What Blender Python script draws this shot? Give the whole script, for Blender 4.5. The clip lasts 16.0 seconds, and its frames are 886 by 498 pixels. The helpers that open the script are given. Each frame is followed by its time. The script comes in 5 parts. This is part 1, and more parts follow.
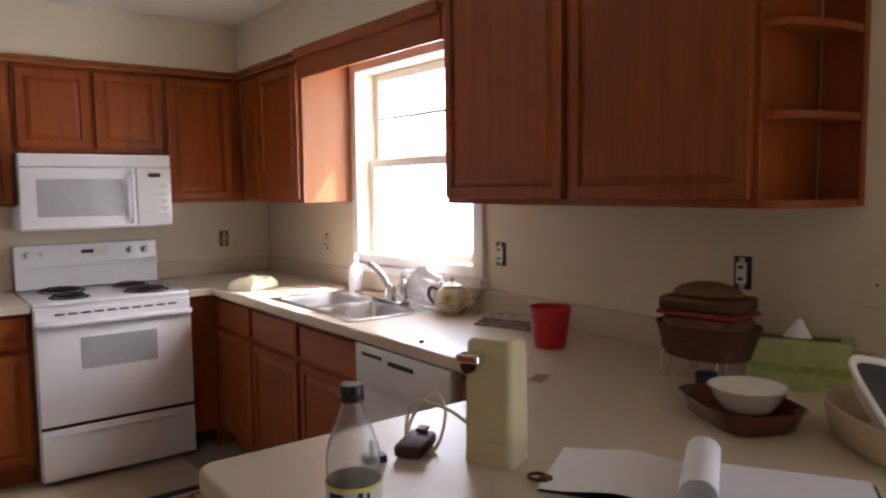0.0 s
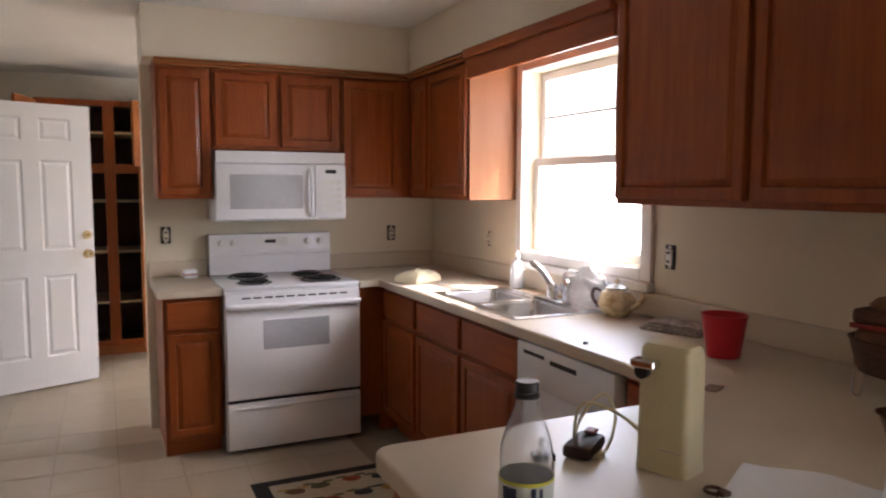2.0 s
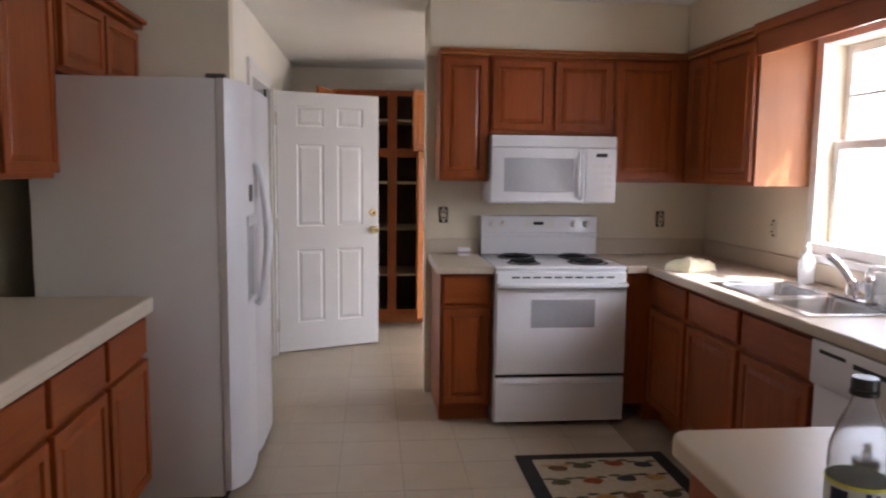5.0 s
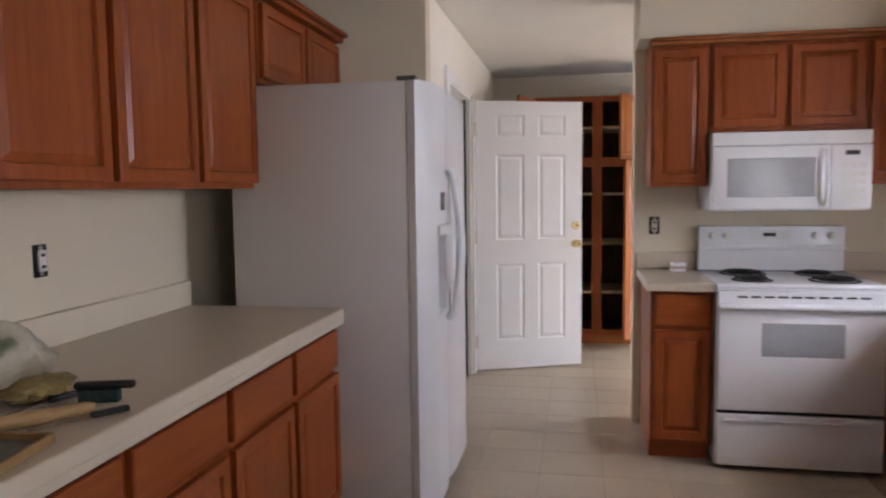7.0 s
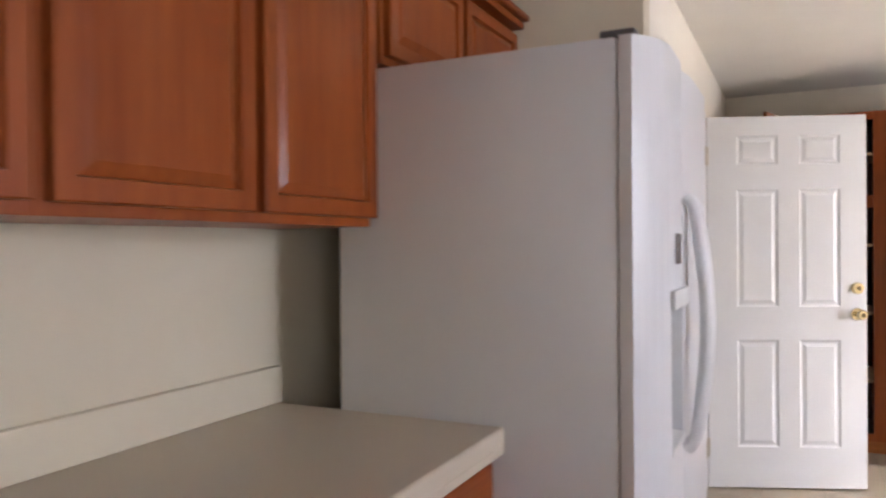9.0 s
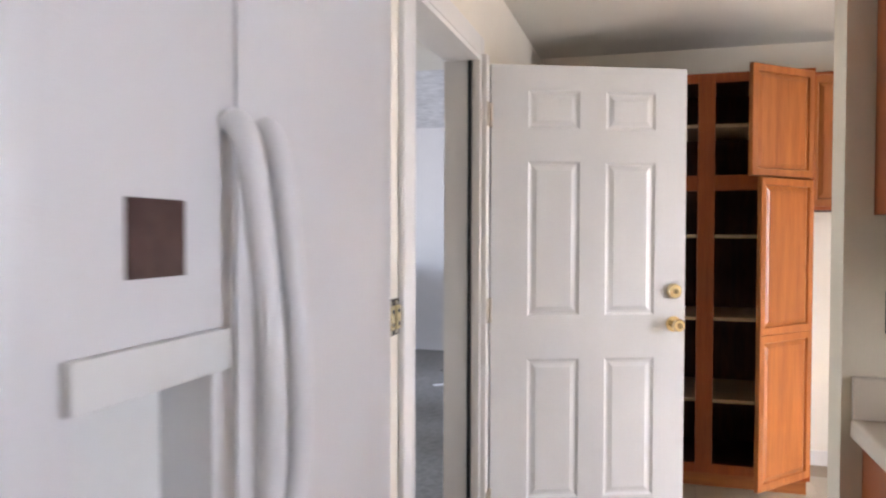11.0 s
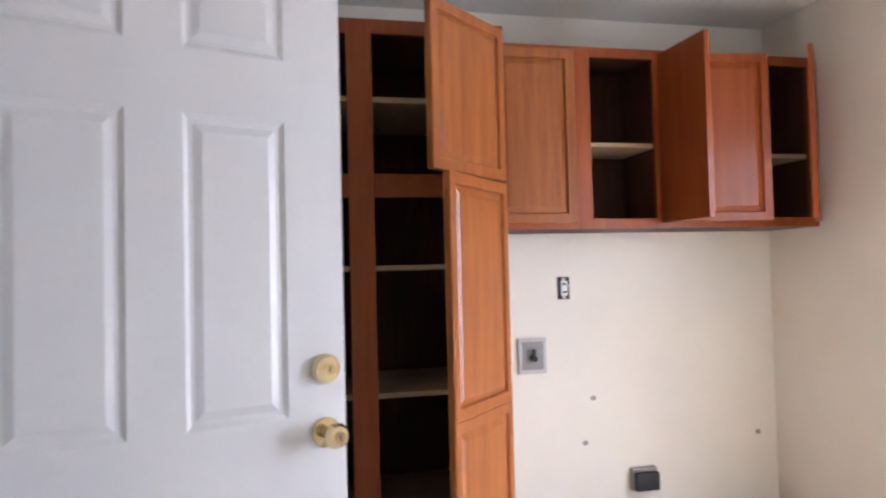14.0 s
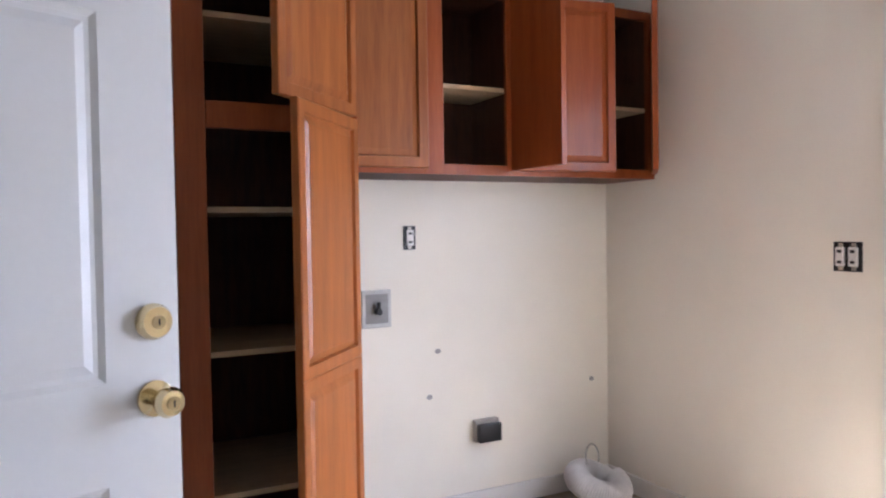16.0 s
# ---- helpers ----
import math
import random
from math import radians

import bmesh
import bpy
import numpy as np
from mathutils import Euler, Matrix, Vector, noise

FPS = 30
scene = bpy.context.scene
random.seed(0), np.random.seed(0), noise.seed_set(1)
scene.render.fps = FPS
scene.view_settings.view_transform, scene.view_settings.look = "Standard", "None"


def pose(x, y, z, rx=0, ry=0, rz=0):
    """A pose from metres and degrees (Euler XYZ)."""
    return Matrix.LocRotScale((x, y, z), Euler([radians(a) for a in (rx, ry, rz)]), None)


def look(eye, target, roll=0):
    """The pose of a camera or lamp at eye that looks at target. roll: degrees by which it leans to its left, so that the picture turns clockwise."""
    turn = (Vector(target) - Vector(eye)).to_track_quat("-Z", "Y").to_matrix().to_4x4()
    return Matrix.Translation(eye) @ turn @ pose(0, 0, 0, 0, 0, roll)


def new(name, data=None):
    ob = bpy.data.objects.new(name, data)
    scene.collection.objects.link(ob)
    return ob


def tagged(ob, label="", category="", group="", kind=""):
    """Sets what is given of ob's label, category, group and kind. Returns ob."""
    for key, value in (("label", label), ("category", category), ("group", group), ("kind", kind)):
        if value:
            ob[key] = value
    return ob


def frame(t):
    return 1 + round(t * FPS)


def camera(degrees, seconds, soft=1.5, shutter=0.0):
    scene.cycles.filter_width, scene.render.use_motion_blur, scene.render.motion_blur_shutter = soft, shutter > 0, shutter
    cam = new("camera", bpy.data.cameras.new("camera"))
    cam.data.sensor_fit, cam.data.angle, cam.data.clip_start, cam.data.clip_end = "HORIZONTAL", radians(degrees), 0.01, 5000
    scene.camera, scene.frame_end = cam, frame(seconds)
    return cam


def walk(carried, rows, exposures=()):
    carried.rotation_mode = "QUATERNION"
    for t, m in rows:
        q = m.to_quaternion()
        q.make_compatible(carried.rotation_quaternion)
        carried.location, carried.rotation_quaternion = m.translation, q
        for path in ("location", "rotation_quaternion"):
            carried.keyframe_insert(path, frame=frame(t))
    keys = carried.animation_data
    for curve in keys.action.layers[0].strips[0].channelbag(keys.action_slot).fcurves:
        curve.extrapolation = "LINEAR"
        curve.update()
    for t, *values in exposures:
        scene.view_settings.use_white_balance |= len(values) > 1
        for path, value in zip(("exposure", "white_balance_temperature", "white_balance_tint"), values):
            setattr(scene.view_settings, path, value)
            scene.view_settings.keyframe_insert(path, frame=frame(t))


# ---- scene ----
cam = camera(63.0, 16.0, soft=2.1, shutter=0.5)
PATH = [
    (0, (-2.036, -4.595, 1.459), (-0.826, -3.012, 1.288), -0.7),
    (0.5, (-2.044, -4.585, 1.459), (-0.917, -2.941, 1.289), -0.5),
    (1, (-2.056, -4.584, 1.462), (-1.019, -2.882, 1.29), -0.2),
    (1.5, (-2.066, -4.585, 1.462), (-1.123, -2.83, 1.29), -0.1),
    (2, (-2.08, -4.588, 1.463), (-1.233, -2.784, 1.288), 0.1),
    (2.5, (-2.094, -4.589, 1.462), (-1.346, -2.743, 1.283), 0.3),
    (3, (-2.113, -4.599, 1.463), (-1.465, -2.716, 1.279), 0.5),
    (5.5, (-2.207, -4.585, 1.442), (-2.151, -2.598, 1.222), 0.4),
    (6, (-2.198, -4.523, 1.432), (-2.289, -2.537, 1.217), 0.1),
    (6.5, (-2.177, -4.414, 1.413), (-2.403, -2.436, 1.219), -0.3),
    (7, (-2.179, -4.292, 1.391), (-2.546, -2.333, 1.224), -0.7),
    (7.5, (-2.279, -4.084, 1.38), (-2.819, -2.163, 1.249), -0.8),
    (8, (-2.413, -3.846, 1.374), (-3.159, -1.992, 1.308), -0.8),
    (8.5, (-2.432, -3.518, 1.37), (-3.36, -1.747, 1.35), -0.7),
    (9, (-2.476, -3.13, 1.353), (-3.36, -1.336, 1.34), -0.5),
    (9.5, (-2.441, -2.724, 1.391), (-3.182, -0.867, 1.331), -0.1),
    (10, (-2.212, -2.49, 1.394), (-2.914, -0.62, 1.296), 0.2),
    (12.5, (-2.444, -0.755, 1.253), (-2.531, 1.241, 1.335), -0.8),
    (13, (-2.398, -0.509, 1.257), (-2.319, 1.487, 1.353), -0.6),
    (13.5, (-2.324, -0.352, 1.312), (-2.073, 1.631, 1.368), 0.3),
    (14, (-2.295, -0.28, 1.301), (-1.848, 1.668, 1.368), -1.4),
    (14.5, (-2.31, -0.109, 1.292), (-1.669, 1.785, 1.325), -0.9),
    (15, (-2.308, -0.069, 1.275), (-1.557, 1.785, 1.272), -0.9),
    (15.5, (-2.313, -0.048, 1.262), (-1.481, 1.77, 1.217), -0.8),
    (16, (-2.317, -0.056, 1.255), (-1.412, 1.727, 1.201), -0.9),
]
walk(cam, [(t, look(eye, target, roll)) for t, eye, target, roll in PATH],
     exposures=[(0, 2.26, 6550, 22), (3, 2.12, 6500, 22), (5.5, 2.06, 6150, 22), (6.5, 2.12, 6150, 22), (7.5, 2.36, 6050, 22), (8.3, 2.45, 5850, 22), (9.5, 2.86, 6350, 20), (10.2, 2.72, 6350, 20), (12.3, 2.44, 5900, 20), (13, 2.28, 6350, 20), (13.5, 2.3, 6000, 20), (14, 2.46, 5550, 20), (14.6, 2.42, 5450, 20), (15, 2.41, 5400, 20), (16, 2.22, 5350, 20)])

# ---- world, sun, window light ----
world = bpy.data.worlds.new("sky")
scene.world = world
world.use_nodes = True
wn = world.node_tree
sky = wn.nodes.new("ShaderNodeTexSky")
sky.sky_type, sky.sun_disc = "NISHITA", False
SUN_FROM = Vector((1.0, -0.56, 1.36)).normalized()
sky.sun_elevation = math.asin(SUN_FROM.z)
sky.sun_rotation = math.atan2(SUN_FROM.x, SUN_FROM.y)
wn.links.new(sky.outputs[0], wn.nodes["Background"].inputs[0])
wn.nodes["Background"].inputs[1].default_value = 0.15

sun = new("sun", bpy.data.lights.new("sun", "SUN"))
sun.data.energy, sun.data.angle, sun.data.color = 5.0, radians(0.6), (1.0, 0.96, 0.90)
sun.matrix_world = look(SUN_FROM * 20, (0, 0, 0))


def window_light(name, eye, target, width, height, watts, colour=(0.90, 0.96, 1.0)):
    lamp = new(name, bpy.data.lights.new(name, "AREA"))
    lamp.data.shape, lamp.data.size, lamp.data.size_y = "RECTANGLE", width, height
    lamp.data.energy, lamp.data.color = watts, colour
    lamp.matrix_world = look(eye, target)
    return lamp


window_light("kitchen_window_sky", (0.17, -1.69, 1.6), (-1, -1.69, 1.45), 0.9, 0.9, 4.2)
window_light("laundry_door_sky", (0.32, 0.80, 1.2), (-0.6, 1.75, 0.35), 0.68, 1.7, 6.6, (0.95, 0.98, 1.0))
# added fill light from behind the camera, set in an invented opening
window_light("dining_window_sky", (0.14, -5.5, 1.15), (-1.0, -5.3, 0.75), 1.3, 1.1, 2.1)
window_light("sunroom_window_sky", (-7.4, 3.2, 1.5), (-6, 3.2, 1.45), 2.6, 1.4, 14)


# ---- materials ----
def material(name, colour, rough=0.5, metal=0.0, vary=0.12, scale=6.0, stretch=(1, 1, 1), bump=0.0, fine=60.0,
             second=None, coat=0.0, by_object=0.0, transmission=0.0, ior=1.45, contrast=(0.35, 0.65), gloss=0.5):
    mat = bpy.data.materials.new(name)
    mat.use_nodes = True
    nt = mat.node_tree
    b = nt.nodes["Principled BSDF"]
    b.inputs["Roughness"].default_value, b.inputs["Metallic"].default_value = rough, metal
    b.inputs["Specular IOR Level"].default_value = gloss
    b.inputs["Coat Weight"].default_value, b.inputs["Coat Roughness"].default_value = coat, 0.15
    b.inputs["Transmission Weight"].default_value, b.inputs["IOR"].default_value = transmission, ior
    coord = nt.nodes.new("ShaderNodeTexCoord")
    place = nt.nodes.new("ShaderNodeMapping")
    place.inputs["Scale"].default_value = stretch
    info = nt.nodes.new("ShaderNodeObjectInfo")
    shift = nt.nodes.new("ShaderNodeVectorMath")
    shift.operation = "SCALE"
    shift.inputs[0].default_value = (7.3, 3.1, 5.7)
    nt.links.new(info.outputs["Random"], shift.inputs["Scale"])
    nt.links.new(coord.outputs["Object"], place.inputs["Vector"])
    nt.links.new(shift.outputs[0], place.inputs["Location"])
    big = nt.nodes.new("ShaderNodeTexNoise")
    big.inputs["Scale"].default_value, big.inputs["Detail"].default_value = scale, 6.0
    small = nt.nodes.new("ShaderNodeTexNoise")
    small.inputs["Scale"].default_value, small.inputs["Detail"].default_value = fine, 4.0
    for n in (big, small):
        nt.links.new(place.outputs[0], n.inputs["Vector"])
    ramp = nt.nodes.new("ShaderNodeValToRGB")
    dark = [c * (1 - vary) for c in colour]
    light = second or [min(1, c * (1 + vary)) for c in colour]
    ramp.color_ramp.elements[0].position, ramp.color_ramp.elements[1].position = contrast
    ramp.color_ramp.elements[0].color, ramp.color_ramp.elements[1].color = (*dark, 1), (*light, 1)
    mix = nt.nodes.new("ShaderNodeMath")
    mix.operation = "MULTIPLY_ADD"
    mix.inputs[1].default_value = 0.35
    nt.links.new(small.outputs[0], mix.inputs[0])
    scaled = nt.nodes.new("ShaderNodeMath")
    scaled.operation = "MULTIPLY"
    scaled.inputs[1].default_value = 0.65
    nt.links.new(big.outputs[0], scaled.inputs[0])
    nt.links.new(scaled.outputs[0], mix.inputs[2])
    nt.links.new(mix.outputs[0], ramp.inputs[0])
    last = ramp.outputs[0]
    if by_object:
        hue = nt.nodes.new("ShaderNodeHueSaturation")
        val = nt.nodes.new("ShaderNodeMapRange")
        val.inputs["To Min"].default_value, val.inputs["To Max"].default_value = 1 - by_object, 1 + by_object
        nt.links.new(info.outputs["Random"], val.inputs[0])
        nt.links.new(val.outputs[0], hue.inputs["Value"])
        nt.links.new(last, hue.inputs["Color"])
        last = hue.outputs[0]
    nt.links.new(last, b.inputs["Base Color"])
    if bump:
        bp = nt.nodes.new("ShaderNodeBump")
        bp.inputs["Strength"].default_value, bp.inputs["Distance"].default_value = bump, 0.004
        nt.links.new(small.outputs[0], bp.inputs["Height"])
        nt.links.new(bp.outputs[0], b.inputs["Normal"])
        rr = nt.nodes.new("ShaderNodeMapRange")
        rr.inputs["To Min"].default_value, rr.inputs["To Max"].default_value = max(0, rough - 0.06), rough + 0.08
        nt.links.new(big.outputs[0], rr.inputs[0])
        nt.links.new(rr.outputs[0], b.inputs["Roughness"])
    return mat


def glass(name, tint=(1, 1, 1), rough=0.0, ior=1.45):
    mat = bpy.data.materials.new(name)
    mat.use_nodes = True
    b = mat.node_tree.nodes["Principled BSDF"]
    b.inputs["Base Color"].default_value = (*tint, 1)
    b.inputs["Roughness"].default_value, b.inputs["Transmission Weight"].default_value, b.inputs["IOR"].default_value = rough, 1.0, ior
    return mat


WOOD = material("stained_oak", (0.255, 0.050, 0.0095), 0.36, vary=0.14, scale=4, stretch=(7, 7, 0.5), fine=22, bump=0.03, coat=0.06, by_object=0.06, second=(0.345, 0.088, 0.017), contrast=(0.3, 0.7), gloss=0.35)
WOOD_X = material("stained_oak_across", (0.255, 0.050, 0.0095), 0.36, vary=0.14, scale=4, stretch=(0.5, 7, 7), fine=22, bump=0.03, coat=0.06, by_object=0.06, second=(0.345, 0.088, 0.017), contrast=(0.3, 0.7), gloss=0.35)
# lighter, yellower copies of the stained oak, for pieces that catch the light
WOOD_LIT = material("stained_oak_lit", (0.285, 0.085, 0.020), 0.34, vary=0.2, scale=4, stretch=(7, 7, 0.5), fine=22, bump=0.04, coat=0.1, by_object=0.06, second=(0.40, 0.135, 0.034), contrast=(0.3, 0.7), gloss=0.4)
WOOD_X_LIT = material("stained_oak_across_lit", (0.285, 0.085, 0.020), 0.34, vary=0.2, scale=4, stretch=(0.5, 7, 7), fine=22, bump=0.04, coat=0.1, by_object=0.06, second=(0.40, 0.135, 0.034), contrast=(0.3, 0.7), gloss=0.4)
# the same oak with the deep shade of open cabinets put into its colour
WOOD_IN_SHADE = material("cabinet_inside_shade", (0.07, 0.022, 0.009), 0.55, vary=0.3, scale=5, stretch=(6, 6, 0.8), fine=20)
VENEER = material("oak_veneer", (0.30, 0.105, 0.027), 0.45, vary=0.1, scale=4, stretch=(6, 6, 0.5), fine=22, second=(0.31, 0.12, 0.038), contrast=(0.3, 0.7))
SHELF = material("pale_shelf_board", (0.50, 0.36, 0.22), 0.5, vary=0.12, scale=5, stretch=(1, 8, 8), fine=20)
PAINT = material("cream_wall_paint", (0.72, 0.645, 0.50), 0.75, vary=0.03, scale=2.5, fine=180, bump=0.05)
PAINT_L = material("pale_cream_wall_paint", (0.85, 0.80, 0.70), 0.72, vary=0.03, scale=2.5, fine=180, bump=0.05)
CEIL = material("ceiling_paint", (0.76, 0.73, 0.66), 0.85, vary=0.03, scale=3, fine=120, bump=0.25)
TRIM = material("white_trim_paint", (0.78, 0.76, 0.73), 0.35, vary=0.02, scale=4, fine=90, bump=0.02)
DOORWHITE = material("white_door_paint", (0.70, 0.70, 0.70), 0.34, vary=0.02, scale=3, fine=70, bump=0.03)
TILE = material("beige_vinyl_tile", (0.42, 0.345, 0.25), 0.33, vary=0.06, scale=7, fine=60, by_object=0.04, second=(0.46, 0.385, 0.285), contrast=(0.2, 0.8))
GROUT = material("tile_joint", (0.31, 0.25, 0.18), 0.8)
LAMINATE = material("beige_laminate", (0.60, 0.515, 0.40), 0.34, vary=0.02, scale=14, fine=220, bump=0.02, contrast=(0.2, 0.8))
WHITE = material("white_enamel", (0.81, 0.815, 0.835), 0.18, vary=0.015, scale=3, fine=40, coat=0.3)
FRIDGE = material("white_pebbled_steel", (0.72, 0.715, 0.72), 0.34, vary=0.015, scale=3, fine=260, bump=0.12)
PLASTIC_W = material("white_plastic", (0.74, 0.74, 0.72), 0.35, vary=0.02, scale=8, fine=90)
GREYGLASS = material("grey_oven_glass", (0.38, 0.39, 0.41), 0.12, vary=0.06, scale=8, fine=60, coat=0.5)
BLACK = material("black_plastic", (0.015, 0.015, 0.016), 0.4, vary=0.2, scale=20)
IRON = material("black_coil", (0.012, 0.012, 0.012), 0.55, vary=0.3, scale=30)
STEEL = material("brushed_steel", (0.62, 0.62, 0.63), 0.24, 1.0, vary=0.06, scale=12, stretch=(1, 12, 1))
CHROME = material("chrome", (0.72, 0.72, 0.73), 0.08, 1.0, vary=0.02)
BRASS = material("polished_brass", (0.74, 0.62, 0.38), 0.12, 1.0, vary=0.05)
BRASSDARK = material("worn_brass", (0.40, 0.31, 0.17), 0.3, 1.0, vary=0.15, scale=40)
NICKEL = material("worn_hinge_metal", (0.55, 0.50, 0.42), 0.35, 1.0, vary=0.1, scale=30)
ALMOND = material("almond_plastic", (0.66, 0.59, 0.38), 0.35, vary=0.03, scale=10)
RED = material("red_plastic", (0.52, 0.018, 0.028), 0.3, vary=0.06, scale=10)
GREEN = material("green_card", (0.42, 0.48, 0.21), 0.6, vary=0.14, scale=22)
WICKER = material("brown_wicker", (0.085, 0.032, 0.016), 0.6, vary=0.45, scale=45, stretch=(1, 1, 3), fine=150, bump=0.6)
WICKER2 = material("tan_wicker", (0.15, 0.066, 0.028), 0.6, vary=0.4, scale=45, stretch=(1, 1, 3), fine=150, bump=0.6)
REDBAND = material("dark_red_cloth", (0.24, 0.03, 0.025), 0.8, vary=0.2, scale=60)
CERAMIC = material("white_ceramic", (0.82, 0.81, 0.76), 0.15, vary=0.02, coat=0.4)
AMBER = material("amber_glassware", (0.11, 0.026, 0.016), 0.08, vary=0.25, scale=8, coat=0.6)
TANPOT = material("tan_stoneware", (0.62, 0.48, 0.30), 0.3, vary=0.08, scale=12, coat=0.3)
PAPER = material("white_paper", (0.82, 0.83, 0.86), 0.7, vary=0.02, scale=6)
PANE = glass("window_pane", (0.98, 0.99, 1.0), 0.0)
SLATE = material("dark_nonstick", (0.06, 0.06, 0.065), 0.35, vary=0.2, scale=20)
CARPET = material("grey_carpet", (0.23, 0.225, 0.22), 0.95, vary=0.2, scale=30, fine=320, bump=0.6)
SUNCEIL = material("swirled_ceiling_plaster", (0.72, 0.72, 0.73), 0.8, vary=0.16, scale=11, fine=16, bump=1.0)
SUNWALL = material("white_sunroom_paint", (0.75, 0.74, 0.74), 0.7, vary=0.03, scale=3, fine=140, bump=0.05)
GRASS = material("pale_dry_ground", (0.45, 0.42, 0.36), 0.9, vary=0.15, scale=3, fine=60)


# ---- mesh helpers ----
def box(bm, x0, x1, y0, y1, z0, z1, bevel=0.0, segments=2):
    made = bmesh.ops.create_cube(bm, size=1.0, matrix=Matrix.LocRotScale(((x0 + x1) / 2, (y0 + y1) / 2, (z0 + z1) / 2), None, (x1 - x0, y1 - y0, z1 - z0)))
    if bevel:
        edges = list({e for v in made["verts"] for e in v.link_edges})
        bmesh.ops.bevel(bm, geom=edges, offset=bevel, segments=segments, affect="EDGES", profile=0.5)
    return made["verts"]


def rod(bm, a, b, r, r2=None, sides=12):
    a, b = Vector(a), Vector(b)
    turn = (b - a).to_track_quat("Z", "Y").to_matrix().to_4x4()
    bmesh.ops.create_cone(bm, cap_ends=True, segments=sides, radius1=r, radius2=r if r2 is None else r2, depth=(b - a).length,
                          matrix=Matrix.Translation((a + b) / 2) @ turn)


def lathe(bm, rows, centre=(0, 0), sides=28, sx=1.0, sy=1.0, close=True):
    rings = []
    for r, z in rows:
        rings.append([bm.verts.new((centre[0] + sx * r * math.cos(2 * math.pi * k / sides), centre[1] + sy * r * math.sin(2 * math.pi * k / sides), z)) for k in range(sides)])
    for a, b in zip(rings, rings[1:]):
        for k in range(sides):
            bm.faces.new((a[k], a[(k + 1) % sides], b[(k + 1) % sides], b[k]))
    if close:
        bm.faces.new(rings[0][::-1])
        bm.faces.new(rings[-1])


def tube(bm, points, r, sides=8):
    rings, side = [], None
    pts = [Vector(p) for p in points]
    for i, p in enumerate(pts):
        way = (pts[min(i + 1, len(pts) - 1)] - pts[max(i - 1, 0)]).normalized()
        if side is None:
            side = way.orthogonal()
        side = (side - way * side.dot(way)).normalized()
        up = side.cross(way)
        rings.append([bm.verts.new(p + r * (math.cos(2 * math.pi * k / sides) * side + math.sin(2 * math.pi * k / sides) * up)) for k in range(sides)])
    for a, b in zip(rings, rings[1:]):
        for k in range(sides):
            bm.faces.new((a[k], a[(k + 1) % sides], b[(k + 1) % sides], b[k]))
    bm.faces.new(rings[0][::-1])
    bm.faces.new(rings[-1])


def curve(points, n=8):
    """Smooth points through the given ones."""
    pts = [Vector(p) for p in points]
    out = []
    for i in range(len(pts) - 1):
        p0, p1, p2, p3 = pts[max(i - 1, 0)], pts[i], pts[i + 1], pts[min(i + 2, len(pts) - 1)]
        for k in range(n):
            t = k / n
            out.append(0.5 * ((2 * p1) + (p2 - p0) * t + (2 * p0 - 5 * p1 + 4 * p2 - p3) * t * t + (3 * p1 - p0 - 3 * p2 + p3) * t ** 3))
    return out + [pts[-1]]


def part(name, bm, mat, parent=None, label="", smooth=False):
    bmesh.ops.recalc_face_normals(bm, faces=bm.faces)
    me = bpy.data.meshes.new(name)
    bm.to_mesh(me)
    bm.free()
    me.materials.append(mat)
    if smooth:
        me.shade_smooth()
        me.set_sharp_from_angle(angle=radians(38))
    ob = new(name, me)
    ob.parent = parent
    return tagged(ob, label)


def thing(name, m, label, category, group="", kind=""):
    ob = new(name)
    ob.matrix_world = m
    ob.empty_display_size = 0.05
    return tagged(ob, label, category, group, kind)


def bx(name, mat, parent, x0, x1, y0, y1, z0, z1, bevel=0.0, label="", smooth=False):
    bm = bmesh.new()
    box(bm, x0, x1, y0, y1, z0, z1, bevel)
    return part(name, bm, mat, parent, label, smooth)


def slab(name, mat, x0, x1, y0, y1, z0, z1, label, category):
    """A piece of the setting, in world coordinates."""
    return tagged(bx(name, mat, None, x0, x1, y0, y1, z0, z1), label, category, kind="structure")


def holed(name, mat, axis, at0, at1, u0, u1, z0, z1, holes, label):
    """A wall with openings cut through it. axis: the one that the wall is normal to. holes: (u0, u1, z0, z1)."""
    bm = bmesh.new()
    us = sorted({u0, u1, *[h[0] for h in holes], *[h[1] for h in holes]})
    for a, b in zip(us, us[1:]):
        cuts = sorted((h[2], h[3]) for h in holes if h[0] <= a and h[1] >= b)
        low = z0
        for c, d in cuts + [(z1, z1)]:
            if c > low:
                if axis == "x":
                    box(bm, at0, at1, a, b, low, c)
                else:
                    box(bm, a, b, at0, at1, low, c)
            low = d
    bmesh.ops.remove_doubles(bm, verts=bm.verts, dist=1e-5)
    return tagged(part(name, bm, mat), label, "wall", kind="structure")


# ---- the setting ----
CEILING, LEFT, STOVE_END, BACK = 2.44, -3.80, -1.865, 2.74
# the first hole is an invented opening for the dining fill
holed("wall_window_side", PAINT, "x", 0.0, 0.16, -7.6, 0.06, 0, CEILING, [(-6.2, -4.8, 0.55, 1.75), (-2.17, -1.2, 1.11, 2.07)], "cream painted wall with a sink window")
holed("wall_laundry_side", PAINT_L, "x", 0.0, 0.16, 0.0605, BACK, 0, CEILING, [(0.42, 1.30, 0.0, 2.05)], "pale cream laundry wall with an outside door")
slab("wall_stove", PAINT, STOVE_END, -0.001, 0.0, 0.12, 0, CEILING, "cream painted wall behind the range", "wall")
slab("wall_left", PAINT, LEFT - 0.12, LEFT, -7.6, -0.5, 0, CEILING, "cream painted wall above the counter", "wall")
